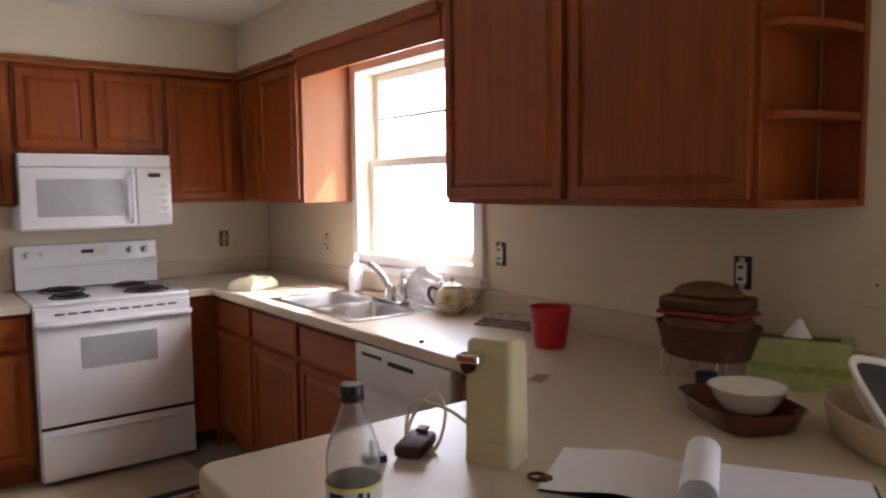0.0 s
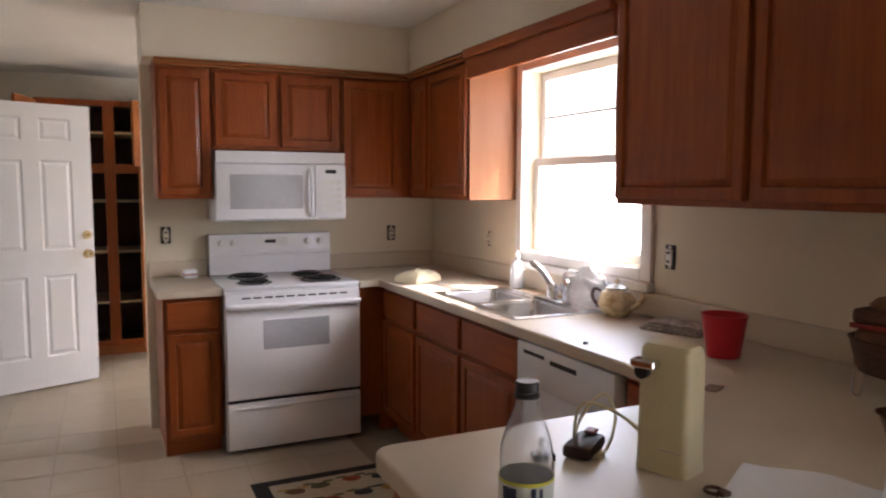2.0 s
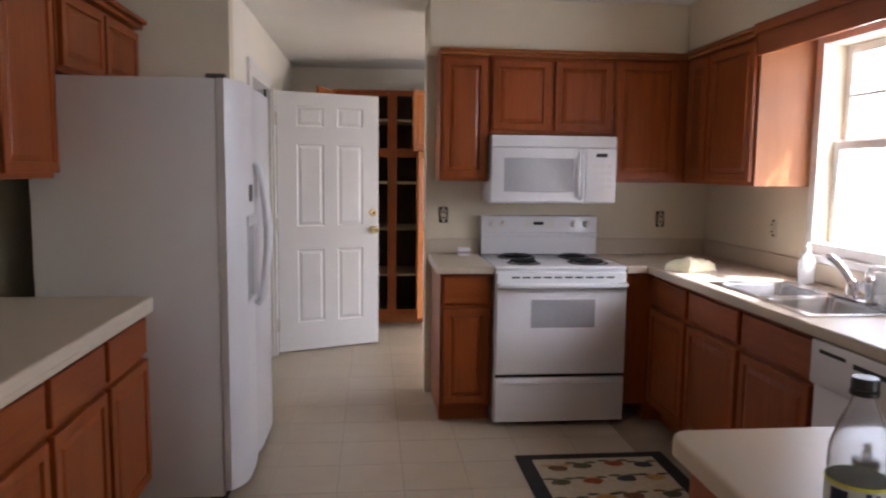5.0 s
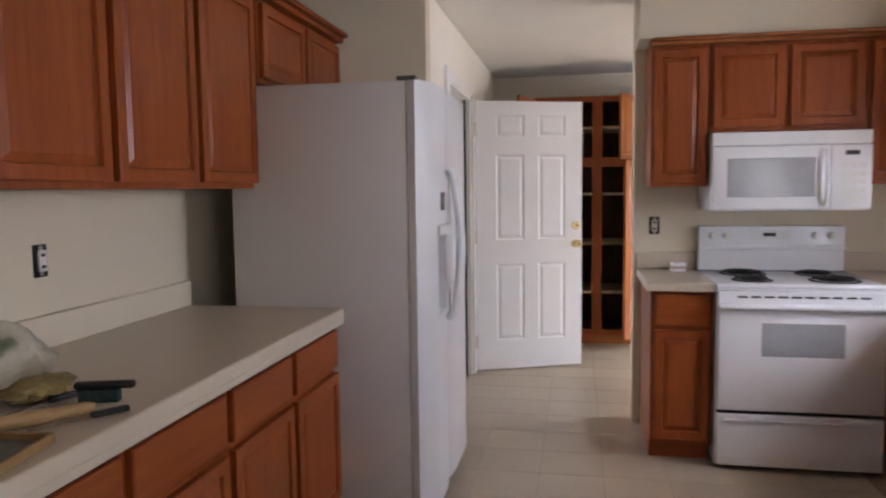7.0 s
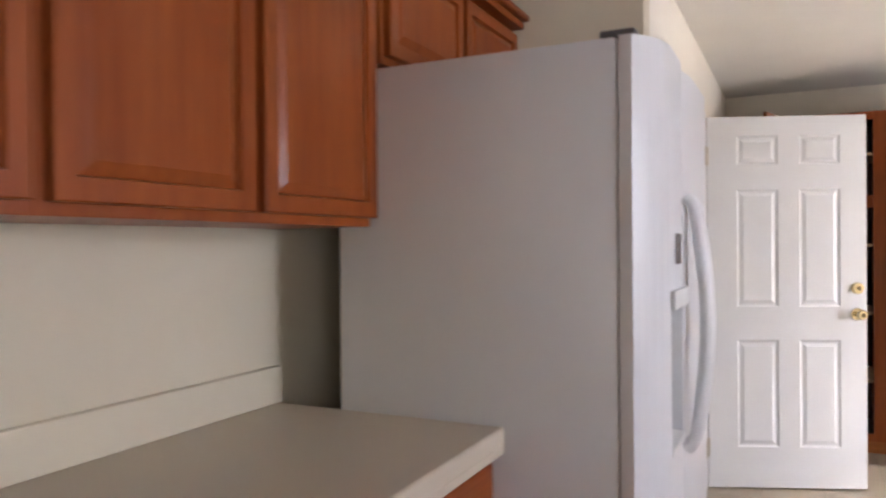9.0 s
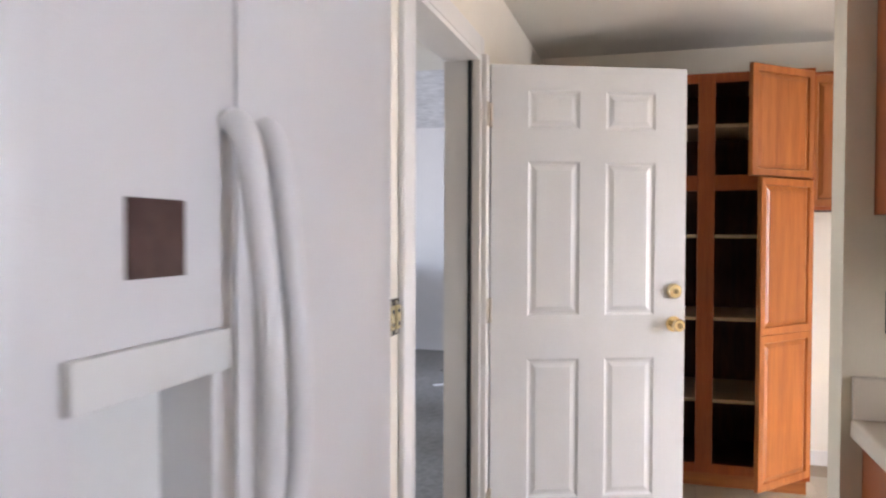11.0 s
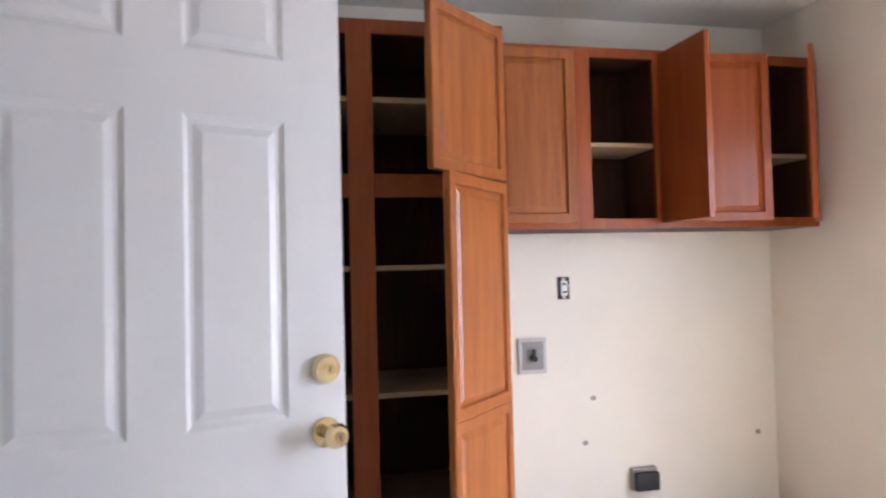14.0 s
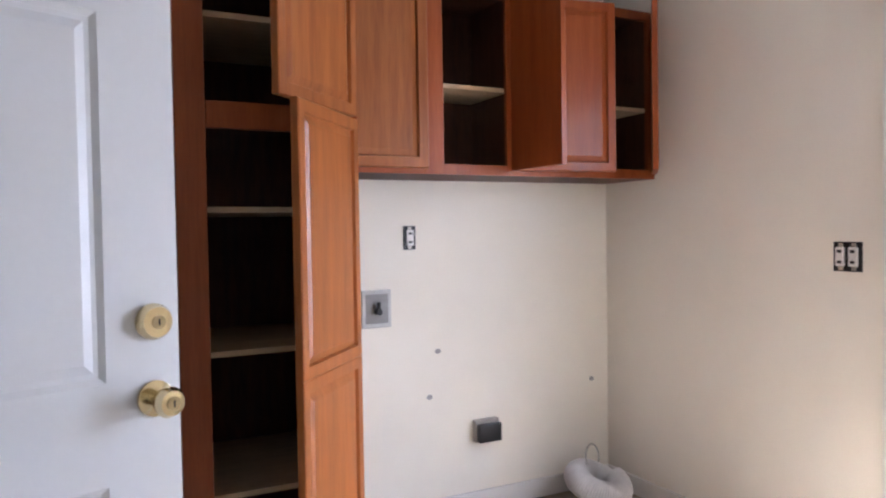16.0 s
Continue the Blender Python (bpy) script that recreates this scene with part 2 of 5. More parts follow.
slab("wall_alcove", PAINT, LEFT - 0.12, -2.97, -0.498, -0.38, 0, CEILING, "cream wall closing the fridge alcove", "wall")
holed("wall_door_side", PAINT_L, "x", -3.09, -2.972, -0.379, BACK, 0, CEILING, [(0.13, 0.99, 0.0, 2.05)], "cream wall with an open doorway")
slab("wall_laundry_back", PAINT_L, -3.09, 0.16, BACK + 0.001, BACK + 0.12, 0, CEILING, "cream laundry wall with holes and boxes", "wall")
slab("wall_dining_end", PAINT, LEFT - 0.12, 0.16, -7.72, -7.601, 0, CEILING, "cream dining end wall", "wall")
slab("ceiling", CEIL, LEFT - 0.12, 0.16, -7.72, BACK + 0.12, CEILING + 0.001, CEILING + 0.1, "matt off-white ceiling", "ceiling")
floor = slab("floor", GROUT, LEFT - 0.12, 0.16, -7.72, BACK + 0.12, -0.1, -0.004, "beige vinyl tile floor with thin dark joints", "floor")
# unseen slab, added and sized to trim the sun patches indoors
slab("roof_eave", TRIM, 0.161, 0.59, -7.72, BACK + 0.12, 2.54, 2.64, "unseen white overhang added to cut the sun at the windows", "eave")
slab("ground", GRASS, -90, 90, -90, 90, -0.4, -0.3, "pale dry ground outside the window", "ground")

# boxed soffits above the wall cabinets
slab("soffit_stove", PAINT, STOVE_END, -0.002, -0.315, -0.001, 2.1535, CEILING, "cream painted soffit above the range cabinets", "soffit")
slab("soffit_window", PAINT, -0.315, -0.001, -2.363, -0.316, 2.173, CEILING, "cream painted soffit above the sink window", "soffit")
slab("soffit_end", PAINT, -0.315, -0.001, -3.757, -2.364, 2.228, CEILING, "cream painted soffit above the double cabinet", "soffit")

# sunroom beyond the open door
slab("sunroom_floor", CARPET, -7.6, -3.09, -0.38, 6.15, -0.1, -0.002, "grey worn carpet", "floor")
slab("sunroom_ceiling", SUNCEIL, -7.6, -3.0, -0.38, 6.15, 2.52, 2.62, "textured white ceiling", "ceiling")
slab("sunroom_wall_far", SUNWALL, -7.6, -3.0, 6.0, 6.15, -0.002, 2.52, "plain white painted wall", "wall")
holed("sunroom_wall_window", SUNWALL, "x", -7.6, -7.5, -0.38, 6.0, -0.002, 2.52, [(1.7, 4.7, 0.8, 2.2)], "white wall with a wide window")
slab("sunroom_wall_near", SUNWALL, -7.5, -3.925, -0.5, -0.381, -0.002, 2.52, "plain white painted wall", "wall")
slab("sunroom_wall_side", SUNWALL, -3.095, -3.0, BACK + 0.125, 6.0, -0.002, 2.52, "plain white painted wall", "wall")

# baseboards
slab("baseboard", TRIM, -2.971, -2.958, -0.37, 0.05, 0, 0.085, "white painted baseboard", "baseboard")
slab("baseboard", TRIM, -2.971, -2.958, 1.07, BACK, 0, 0.085, "white painted baseboard", "baseboard")
slab("baseboard", TRIM, -1.55, -0.002, BACK - 0.014, BACK, 0, 0.085, "white painted baseboard", "baseboard")
slab("baseboard", TRIM, -0.014, 0.0, 1.385, BACK - 0.015, 0, 0.085, "white painted baseboard", "baseboard")
slab("baseboard", TRIM, STOVE_END, -0.015, 0.121, 0.134, 0, 0.085, "white painted baseboard", "baseboard")


# ---- cabinets ----
def panel(bm, x0, x1, z0, z1, y, t=0.02, rail=0.055, raised=True):
    """A cabinet door seen from -y: frame, groove and raised field."""
    verts = box(bm, x0, x1, y - t, y, z0, z1)
    front = min((f for v in verts for f in v.link_faces), key=lambda f: f.calc_center_median().y)
    rim = list(front.edges)
    if not raised:
        bmesh.ops.bevel(bm, geom=rim, offset=0.007, segments=3, affect="EDGES", profile=0.5)
        return
    bmesh.ops.inset_region(bm, faces=[front], thickness=0.004, depth=0.003)
    bmesh.ops.inset_region(bm, faces=[front], thickness=rail - 0.004, depth=0.0)
    bmesh.ops.inset_region(bm, faces=[front], thickness=0.006, depth=-0.011)
    bmesh.ops.inset_region(bm, faces=[front], thickness=0.034, depth=0.010)


def cabinet_door(parent, x0, x1, z0, z1, y, raised=True, name="door", mat=None):
    bm = bmesh.new()
    panel(bm, x0, x1, z0, z1, y, raised=raised)
    return part(name, bm, mat or (WOOD if raised else WOOD_X), parent)


def swung_door(parent, hinge, width, z0, z1, y, angle, right=True, split=None, mat=None):
    """A door that stands open: hinge at x, angle in degrees away from shut."""
    bm = bmesh.new()
    for a, b in ((z0, split), (split, z1)) if split else ((z0, z1),):
        panel(bm, -width if right else 0, 0 if right else width, a, b, 0, rail=0.05)
    ob = part("door", bm, mat or WOOD_LIT, parent)
    ob.matrix_local = pose(hinge, y, 0, 0, 0, angle if right else -angle)
    return ob


def base_cabinet(m, w, label, doors=1, drawers=True, d=0.59, group="base cabinets", sink=False, lip=0.0):
    c = thing("base_cabinet", m, label, "cabinet", group)
    bm = bmesh.new()
    box(bm, 0, w, -d, -0.004, 0.10, 0.72 if sink else 0.873 - lip)
    part("body", bm, WOOD, c)
    bx("toe_kick", WOOD_X, c, 0.003, w - 0.003, -d + 0.07, -0.01, 0.0, 0.0995)
    if sink:
        bx("front_rail", WOOD_X, c, 0, w, -d, -d + 0.02, 0.7205, 0.873)
    n = doors
    edges = [k / n * w for k in range(n + 1)]
    for a, b in zip(edges, edges[1:]):
        g = 0.018
        if drawers:
            cabinet_door(c, a + g, b - g, 0.70 - lip, 0.85 - lip, -d - 0.001, raised=False, name="drawer_front")
            cabinet_door(c, a + g, b - g, 0.125, 0.675 - lip, -d - 0.001)
        else:
            cabinet_door(c, a + g, b - g, 0.125, 0.85, -d - 0.001)
    return c


def wall_cabinet(m, w, h, label, doors=1, d=0.305, group="wall cabinets", gap=0.016, edges=None):
    c = thing("wall_cabinet", m, label, "cabinet", group)
    bx("body", WOOD, c, 0, w, -d, -0.004, 0, h, 0.002)
    edges = edges or [k / doors * w for k in range(doors + 1)]
    for a, b in zip(edges, edges[1:]):
        cabinet_door(c, a + gap, b - gap, 0.022, h - 0.022, -d - 0.001)
    return c


def crown(name, m, w, h=0.037, label="stained oak crown strip"):
    c = thing(name, m, label, "trim", "", "structure")
    # light caught along the crown is put into its wood colour
    bx("lower_strip", WOOD_X_LIT, c, 0, w, -0.335, -0.004, 0, h * 0.55, 0.004)
    bx("moulding", WOOD_X_LIT, c, 0, w, -0.355, -0.004, h * 0.55 + 0.0005, h, 0.006)
    return c


UP0, UP1 = 1.385, 2.115
# stove wall uppers
wall_cabinet(pose(-1.805, 0, UP0), 0.29, UP1 - UP0, "stained oak wall cabinet beside the microwave")
wall_cabinet(pose(-1.511, 0, 1.665), 0.747, UP1 - 1.665, "short stained oak cabinet above the microwave", doors=2)
wall_cabinet(pose(-0.76, 0, UP0), 0.76, UP1 - UP0, "stained oak corner wall cabinet", edges=[0.0, 0.40])
# window wall uppers; local x runs towards -y
WEST = -90
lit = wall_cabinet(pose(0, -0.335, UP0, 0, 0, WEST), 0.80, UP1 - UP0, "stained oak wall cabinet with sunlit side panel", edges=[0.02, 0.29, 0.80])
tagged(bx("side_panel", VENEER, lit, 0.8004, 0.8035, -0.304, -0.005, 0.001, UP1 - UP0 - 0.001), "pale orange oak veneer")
wall_cabinet(pose(0, -2.365, UP0 + 0.01, 0, 0, WEST), 1.27, UP1 - UP0 + 0.09, "stained oak double wall cabinet beside the window", edges=[0, 0.635, 1.27])
crown("crown_trim", pose(-1.81, 0, UP1 + 0.0005), 1.81)
crown("crown_trim", pose(0, -0.36, UP1 + 0.0008, 0, 0, WEST), 0.778)

# valance over the sink window
val = thing("window_valance", pose(0, -1.139, 2.02, 0, 0, WEST), "stained oak valance board over the sink window", "valance")
bm = bmesh.new()
box(bm, 0, 1.222, -0.33, -0.31, 0.0, 0.115, 0.003)
part("board", bm, WOOD_X, val)
bx("moulding", WOOD_X, val, 0, 1.222, -0.352, -0.332, 0.1, 0.15, 0.005)
bx("soffit_board", WOOD_X, val, 0, 1.222, -0.309, -0.004, 0.1, 0.15)

# open corner shelf at the end of the wall cabinets
sh = thing("corner_shelf", pose(0, -3.638, UP0 + 0.01, 0, 0, WEST), "open stained oak corner shelf with rounded boards", "shelf")
for z in (0.0, 0.222, 0.445, 0.81):
    bm = bmesh.new()
    rim = [(0, -0.004), (0, -0.305)] + [(0.01 + 0.105 * math.sin(radians(a)), -0.05 - 0.255 * math.cos(radians(a))) for a in range(0, 91, 10)] + [(0.115, -0.004)]
    low = [bm.verts.new((x, y, z)) for x, y in rim]
    f = bm.faces.new(low)
    up = bmesh.ops.extrude_face_region(bm, geom=[f])
    bmesh.ops.translate(bm, verts=[v for v in up["geom"] if isinstance(v, bmesh.types.BMVert)], vec=(0, 0, 0.019))
    part("board", bm, WOOD_X, sh)
bx("back_panel", WOOD, sh, 0.0, 0.119, -0.0035, 0.0, 0.0, 0.83)
bx("end_panel", WOOD, sh, 0.1155, 0.119, -0.03, -0.0035, 0.0, 0.83)

# base cabinets
base_cabinet(pose(-1.82, 0, 0), 0.295, "narrow stained oak base cabinet beside the range")
corner = thing("corner_base_cabinet", pose(-0.755, 0, 0), "dark stained oak corner base cabinet", "cabinet", "base cabinets")
bm = bmesh.new()
box(bm, 0, 0.135, -0.60, -0.004, 0.10, 0.873)
part("filler_panel", bm, WOOD, corner)
bx("body", WOOD, corner, 0.1355, 0.75, -0.60, -0.004, 0.0, 0.873)
base_cabinet(pose(0, -0.615, 0, 0, 0, WEST), 0.49, "stained oak base cabinet near the corner")
base_cabinet(pose(0, -1.107, 0, 0, 0, WEST), 1.07, "stained oak sink base cabinet with two doors", doors=2, sink=True)
base_cabinet(pose(0, -2.80, 0, 0, 0, WEST), 0.41, "stained oak filler cabinet beside the dishwasher")
pen = thing("peninsula_base", pose(0, -3.22, 0), "stained oak peninsula base under the counter", "cabinet", "base cabinets")
bm = bmesh.new()
box(bm, -1.55, -0.005, -0.86, 0.0, 0.10, 0.873)
part("body", bm, WOOD, pen)
bx("toe_kick", WOOD_X, pen, -1.50, -0.005, -0.80, -0.07, 0.0, 0.0995)
for k in range(2):
    bm = bmesh.new()
    panel(bm, 0.63 + 0.46 * k + 0.015, 0.63 + 0.46 * (k + 1) - 0.015, 0.125, 0.85, 0)
    ob = part("door", bm, WOOD, pen)
    ob.matrix_local = pose(0, 0.001, 0, 0, 0, 180)
# left run; local x runs towards +y
EAST = 90
for k in range(5):
    base_cabinet(pose(LEFT, -3.86 + 0.472 * k, 0, 0, 0, EAST), 0.47, "stained oak base cabinet with a slab drawer", d=0.64, group="left base cabinets", lip=0.024)
    if k:
        wall_cabinet(pose(LEFT, -3.86 + 0.472 * k, UP0 + 0.015, 0, 0, EAST), 0.47, 2.17 - UP0 - 0.015, "glossy stained oak wall cabinet over the counter", d=0.32, group="left wall cabinets")
wall_cabinet(pose(LEFT, -1.495, 1.83, 0, 0, EAST), 0.99, 0.34, "short stained oak cabinet above the refrigerator", doors=2, d=0.34)
lc = thing("crown_trim", pose(LEFT, -3.388, 2.1705, 0, 0, EAST), "stained oak crown strip", "trim", "", "structure")
bm = bmesh.new()
box(bm, 0, 2.883, -0.385, -0.004, 0, 0.025, 0.004)
box(bm, 0, 2.883, -0.41, -0.004, 0.0255, 0.05, 0.008)
part("moulding", bm, WOOD_X, lc)


# ---- worktops ----
def outline_slab(bm, pts, z0, z1, bevel=0.008):
    f = bm.faces.new([bm.verts.new((x, y, z0)) for x, y in pts])
    up = bmesh.ops.extrude_face_region(bm, geom=[f])
    top = [v for v in up["geom"] if isinstance(v, bmesh.types.BMVert)]
    bmesh.ops.translate(bm, verts=top, vec=(0, 0, z1 - z0))
    bmesh.ops.recalc_face_normals(bm, faces=bm.faces)
    edges = [e for e in bm.edges if all(abs(v.co.z - z1) < 1e-5 for v in e.verts)]
    bmesh.ops.bevel(bm, geom=edges, offset=bevel, segments=3, affect="EDGES", profile=0.5)


def arc(cx, cy, r, a0, a1, n=8):
    return [(cx + r * math.cos(radians(a0 + (a1 - a0) * k / n)), cy + r * math.sin(radians(a0 + (a1 - a0) * k / n))) for k in range(n + 1)]


SINK = (-0.575, -0.13, -2.08, -1.24)
top = thing("worktop", pose(0, 0, 0), "long beige laminate worktop with peninsula", "worktop")
bm = bmesh.new()
x0, x1, y0, y1 = SINK[0] + 0.03, SINK[1] - 0.03, SINK[2] + 0.03, SINK[3] - 0.03
# the run is laid in strips round the sink's hole
outline_slab(bm, [(-0.752, -0.002), (-0.752, -0.635), (-0.635, -0.635), (-0.635, y1), (-0.002, y1), (-0.002, -0.002)], 0.875, 0.915)
part("corner_top", bm, LAMINATE, top)
bm = bmesh.new()
box(bm, -0.635, x0, y0, y1, 0.875, 0.915)
part("front_strip", bm, LAMINATE, top)
bx("back_strip", LAMINATE, top, x1, -0.002, y0, y1, 0.875, 0.915)
bm = bmesh.new()
outline_slab(bm, [(-0.635, y0)] + [(-0.635, -3.13), (-0.67, -3.185)] + arc(-1.545, -3.23, 0.045, 90, 180) + arc(-1.545, -4.105, 0.045, 180, 270) + [(-0.002, -4.15), (-0.002, y0)], 0.875, 0.915)
part("peninsula_top", bm, LAMINATE, top)
bx("backsplash", LAMINATE, top, -0.022, -0.001, -4.14, -0.0235, 0.9155, 1.015, 0.004)
bx("backsplash", LAMINATE, top, -0.752, -0.001, -0.0225, -0.001, 0.9155, 1.015, 0.004)
top2 = thing("worktop", pose(0, 0, 0), "short beige laminate worktop beside the range", "worktop")
bm = bmesh.new()
outline_slab(bm, [(-1.845, -0.002), (-1.845, -0.635), (-1.523, -0.635), (-1.523, -0.002)], 0.875, 0.915)
part("top", bm, LAMINATE, top2)
bx("backsplash", LAMINATE, top2, -1.845, -1.523, -0.0225, -0.001, 0.9155, 1.015, 0.004)
top3 = thing("worktop", pose(0, 0, 0), "beige laminate worktop beside the refrigerator", "worktop")
bm = bmesh.new()
outline_slab(bm, [(LEFT + 0.002, -3.88), (-3.11, -3.88), (-3.11, -1.515), (LEFT + 0.002, -1.515)], 0.875, 0.915)
part("top", bm, LAMINATE, top3)
bx("front_lip", LAMINATE, top3, -3.135, -3.1103, -3.879, -1.516, 0.851, 0.8745, 0.003)
# laminate given the paler wall colour in place of window light on it
bx("backsplash", PAINT, top3, LEFT + 0.001, LEFT + 0.0225, -3.88, -1.515, 0.9155, 1.018, 0.004)


# ---- range ----
rg = thing("range", pose(-1.517, 0, 0), "white electric range with four coil burners", "range")
bx("body", WHITE, rg, 0, 0.752, -0.64, -0.02, 0.02, 0.895, 0.004)
bx("cooktop", WHITE, rg, -0.003, 0.755, -0.655, -0.02, 0.896, 0.918, 0.007, smooth=True)
bm = bmesh.new()
box(bm, 0.004, 0.748, -0.682, -0.641, 0.305, 0.80, 0.008)
dr = part("oven_door", bm, WHITE, rg, smooth=True)
bx("window", GREYGLASS, dr, 0.20, 0.565, -0.6845, -0.6825, 0.575, 0.735, 0.001, "grey speckled oven glass")
bm = bmesh.new()
tube(bm, curve([(0.02, -0.684, 0.815), (0.05, -0.715, 0.818), (0.375, -0.722, 0.818), (0.70, -0.715, 0.818), (0.73, -0.684, 0.815)], 6), 0.016, 10)
part("handle", bm, WHITE, dr, smooth=True)
bx("vent_strip", WHITE, rg, 0.004, 0.748, -0.668, -0.641, 0.805, 0.885, 0.004)
for k in range(10):
    bx("vent_slot", BLACK, rg, 0.09 + 0.06 * k, 0.135 + 0.06 * k, -0.6695, -0.6685, 0.853, 0.862)
bx("drawer", WHITE, rg, 0.004, 0.748, -0.68, -0.641, 0.03, 0.286, 0.007, smooth=True)
bx("drawer_grip", WHITE, rg, 0.04, 0.71, -0.694, -0.6805, 0.252, 0.265, 0.004)
bx("gap_shadow_strip", BLACK, rg, 0.006, 0.746, -0.66, -0.6415, 0.287, 0.304)
bm = bmesh.new()
box(bm, 0.0, 0.752, -0.085, -0.003, 0.9185, 1.165, 0.01)
bp = part("backguard", bm, WHITE, rg, smooth=True)
bx("ledge", WHITE, rg, 0.0, 0.752, -0.098, -0.0855, 1.035, 1.06, 0.004)
bx("clock", BLACK, bp, 0.335, 0.40, -0.0895, -0.0865, 1.108, 1.128)
bx("clock_panel", PLASTIC_W, bp, 0.27, 0.475, -0.0865, -0.0852, 1.09, 1.145)
for x in (0.07, 0.145, 0.60, 0.68):
    bm = bmesh.new()
    rod(bm, (x, -0.0855, 1.115), (x, -0.092, 1.115), 0.026, sides=20)
    rod(bm, (x, -0.0921, 1.115), (x, -0.115, 1.115), 0.018, 0.015, 20)
    box(bm, x - 0.003, x + 0.003, -0.119, -0.1155, 1.098, 1.132)
    part("knob", bm, PLASTIC_W, bp, smooth=True)
for x, y, r in ((0.19, -0.50, 0.075), (0.20, -0.23, 0.095), (0.56, -0.23, 0.075), (0.57, -0.50, 0.095)):
    bm = bmesh.new()
    lathe(bm, [(r + 0.022, 0.9185), (r + 0.022, 0.922), (r + 0.006, 0.922), (r + 0.004, 0.9195)], (x, y), 32, close=False)
    pan = part("drip_pan", bm, IRON, rg, smooth=True)
    bm = bmesh.new()
    tube(bm, [(x + (0.018 + (r - 0.018) * k / 130) * math.cos(k / 130 * 9 * math.pi), y + (0.018 + (r - 0.018) * k / 130) * math.sin(k / 130 * 9 * math.pi), 0.930) for k in range(131)], 0.0062, 6)
    part("coil", bm, IRON, pan, smooth=True)

# ---- microwave ----
mw = thing("microwave", pose(-1.508, 0, 1.258), "white microwave hung over the range", "microwave")
bx("body", WHITE, mw, 0, 0.75, -0.365, -0.003, 0, 0.398, 0.004)
bx("top_grille", WHITE, mw, 0.0, 0.75, -0.392, -0.366, 0.33, 0.398, 0.006)
for k in range(4):
    bx("grille_slot", PLASTIC_W, mw, 0.03, 0.72, -0.3945, -0.3925, 0.342 + 0.012 * k, 0.346 + 0.012 * k)
d = bx("door", WHITE, mw, 0.0, 0.56, -0.40, -0.366, 0.008, 0.326, 0.007, smooth=True)
bx("window", GREYGLASS, d, 0.075, 0.49, -0.4025, -0.4005, 0.07, 0.265, 0.001, "grey mesh microwave window")
bm = bmesh.new()
tube(bm, curve([(0.535, -0.401, 0.30), (0.535, -0.43, 0.27), (0.535, -0.436, 0.165), (0.535, -0.43, 0.06), (0.535, -0.401, 0.03)], 6), 0.011, 10)
part("handle", bm, WHITE, d, smooth=True)
pn = bx("control_panel", WHITE, mw, 0.563, 0.75, -0.40, -0.366, 0.008, 0.326, 0.007, smooth=True)
bx("display", BLACK, pn, 0.625, 0.69, -0.402, -0.4005, 0.275, 0.297)
for i in range(5):
    for j in range(3):
        bx("button", PLASTIC_W, pn, 0.605 + 0.042 * j, 0.638 + 0.042 * j, -0.4015, -0.4003, 0.05 + 0.04 * i, 0.075 + 0.04 * i)
bx("bottom_light", GREYGLASS, mw, 0.2, 0.55, -0.30, -0.15, -0.004, -0.0005)

# ---- dishwasher ----
dw = thing("dishwasher", pose(0, -2.185, 0, 0, 0, WEST), "white built-in dishwasher under the worktop", "dishwasher")
bx("tub", WHITE, dw, 0.004, 0.606, -0.57, -0.01, 0.02, 0.87)
bx("door", WHITE, dw, 0.006, 0.604, -0.615, -0.5705, 0.13, 0.70, 0.006, smooth=True)
cp = bx("control_panel", WHITE, dw, 0.006, 0.604, -0.635, -0.5705, 0.705, 0.868, 0.008, smooth=True)
bx("vent", BLACK, cp, 0.06, 0.20, -0.6365, -0.6345, 0.825, 0.838)
bx("latch", BLACK, cp, 0.24, 0.40, -0.6365, -0.6345, 0.815, 0.832)
bx("kick_plate", WHITE, dw, 0.01, 0.60, -0.55, -0.535, 0.01, 0.125)

# ---- refrigerator ----
fr = thing("refrigerator", pose(LEFT, -1.522, 0, 0, 0, EAST), "white side-by-side refrigerator with ice dispenser", "refrigerator")
bx("cabinet", FRIDGE, fr, 0, 0.93, -0.965, -0.22, 0.03, 1.812, 0.012, smooth=True)
bx("toe_grille", BLACK, fr, 0.02, 0.91, -0.965, -0.90, 0.0, 0.029)
D0, D1, Z0, Z1 = 0.14, 0.345, 0.86, 1.20


def bowed_door(name, x0, x1, round0, round1, hole=None):
    """A refrigerator door whose front bows out from its edges."""
    bm = bmesh.new()
    xs = sorted({x0 + (x1 - x0) * (0.5 - 0.5 * math.cos(math.pi * k / 16)) for k in range(17)} | (set(hole[:2]) if hole else set()))
    for a, b in zip(xs, xs[1:]):
        cuts = [(0.06, hole[2]), (hole[3], 1.812)] if hole and a >= hole[0] - 1e-6 and b <= hole[1] + 1e-6 else [(0.06, 1.812)]
        for c, e in cuts:
            box(bm, a, b, -1.056, -0.967, c, e)
    bmesh.ops.remove_doubles(bm, verts=bm.verts, dist=1e-5)
    for v in bm.verts:
        if v.co.y < -1.0:
            f0, f1 = min(1, (v.co.x - x0) / 0.16), min(1, (x1 - v.co.x) / 0.16)
            v.co.y += round0 * (1 - f0) ** 2.4 + round1 * (1 - f1) ** 2.4
    return part(name, bm, FRIDGE, fr, smooth=True)


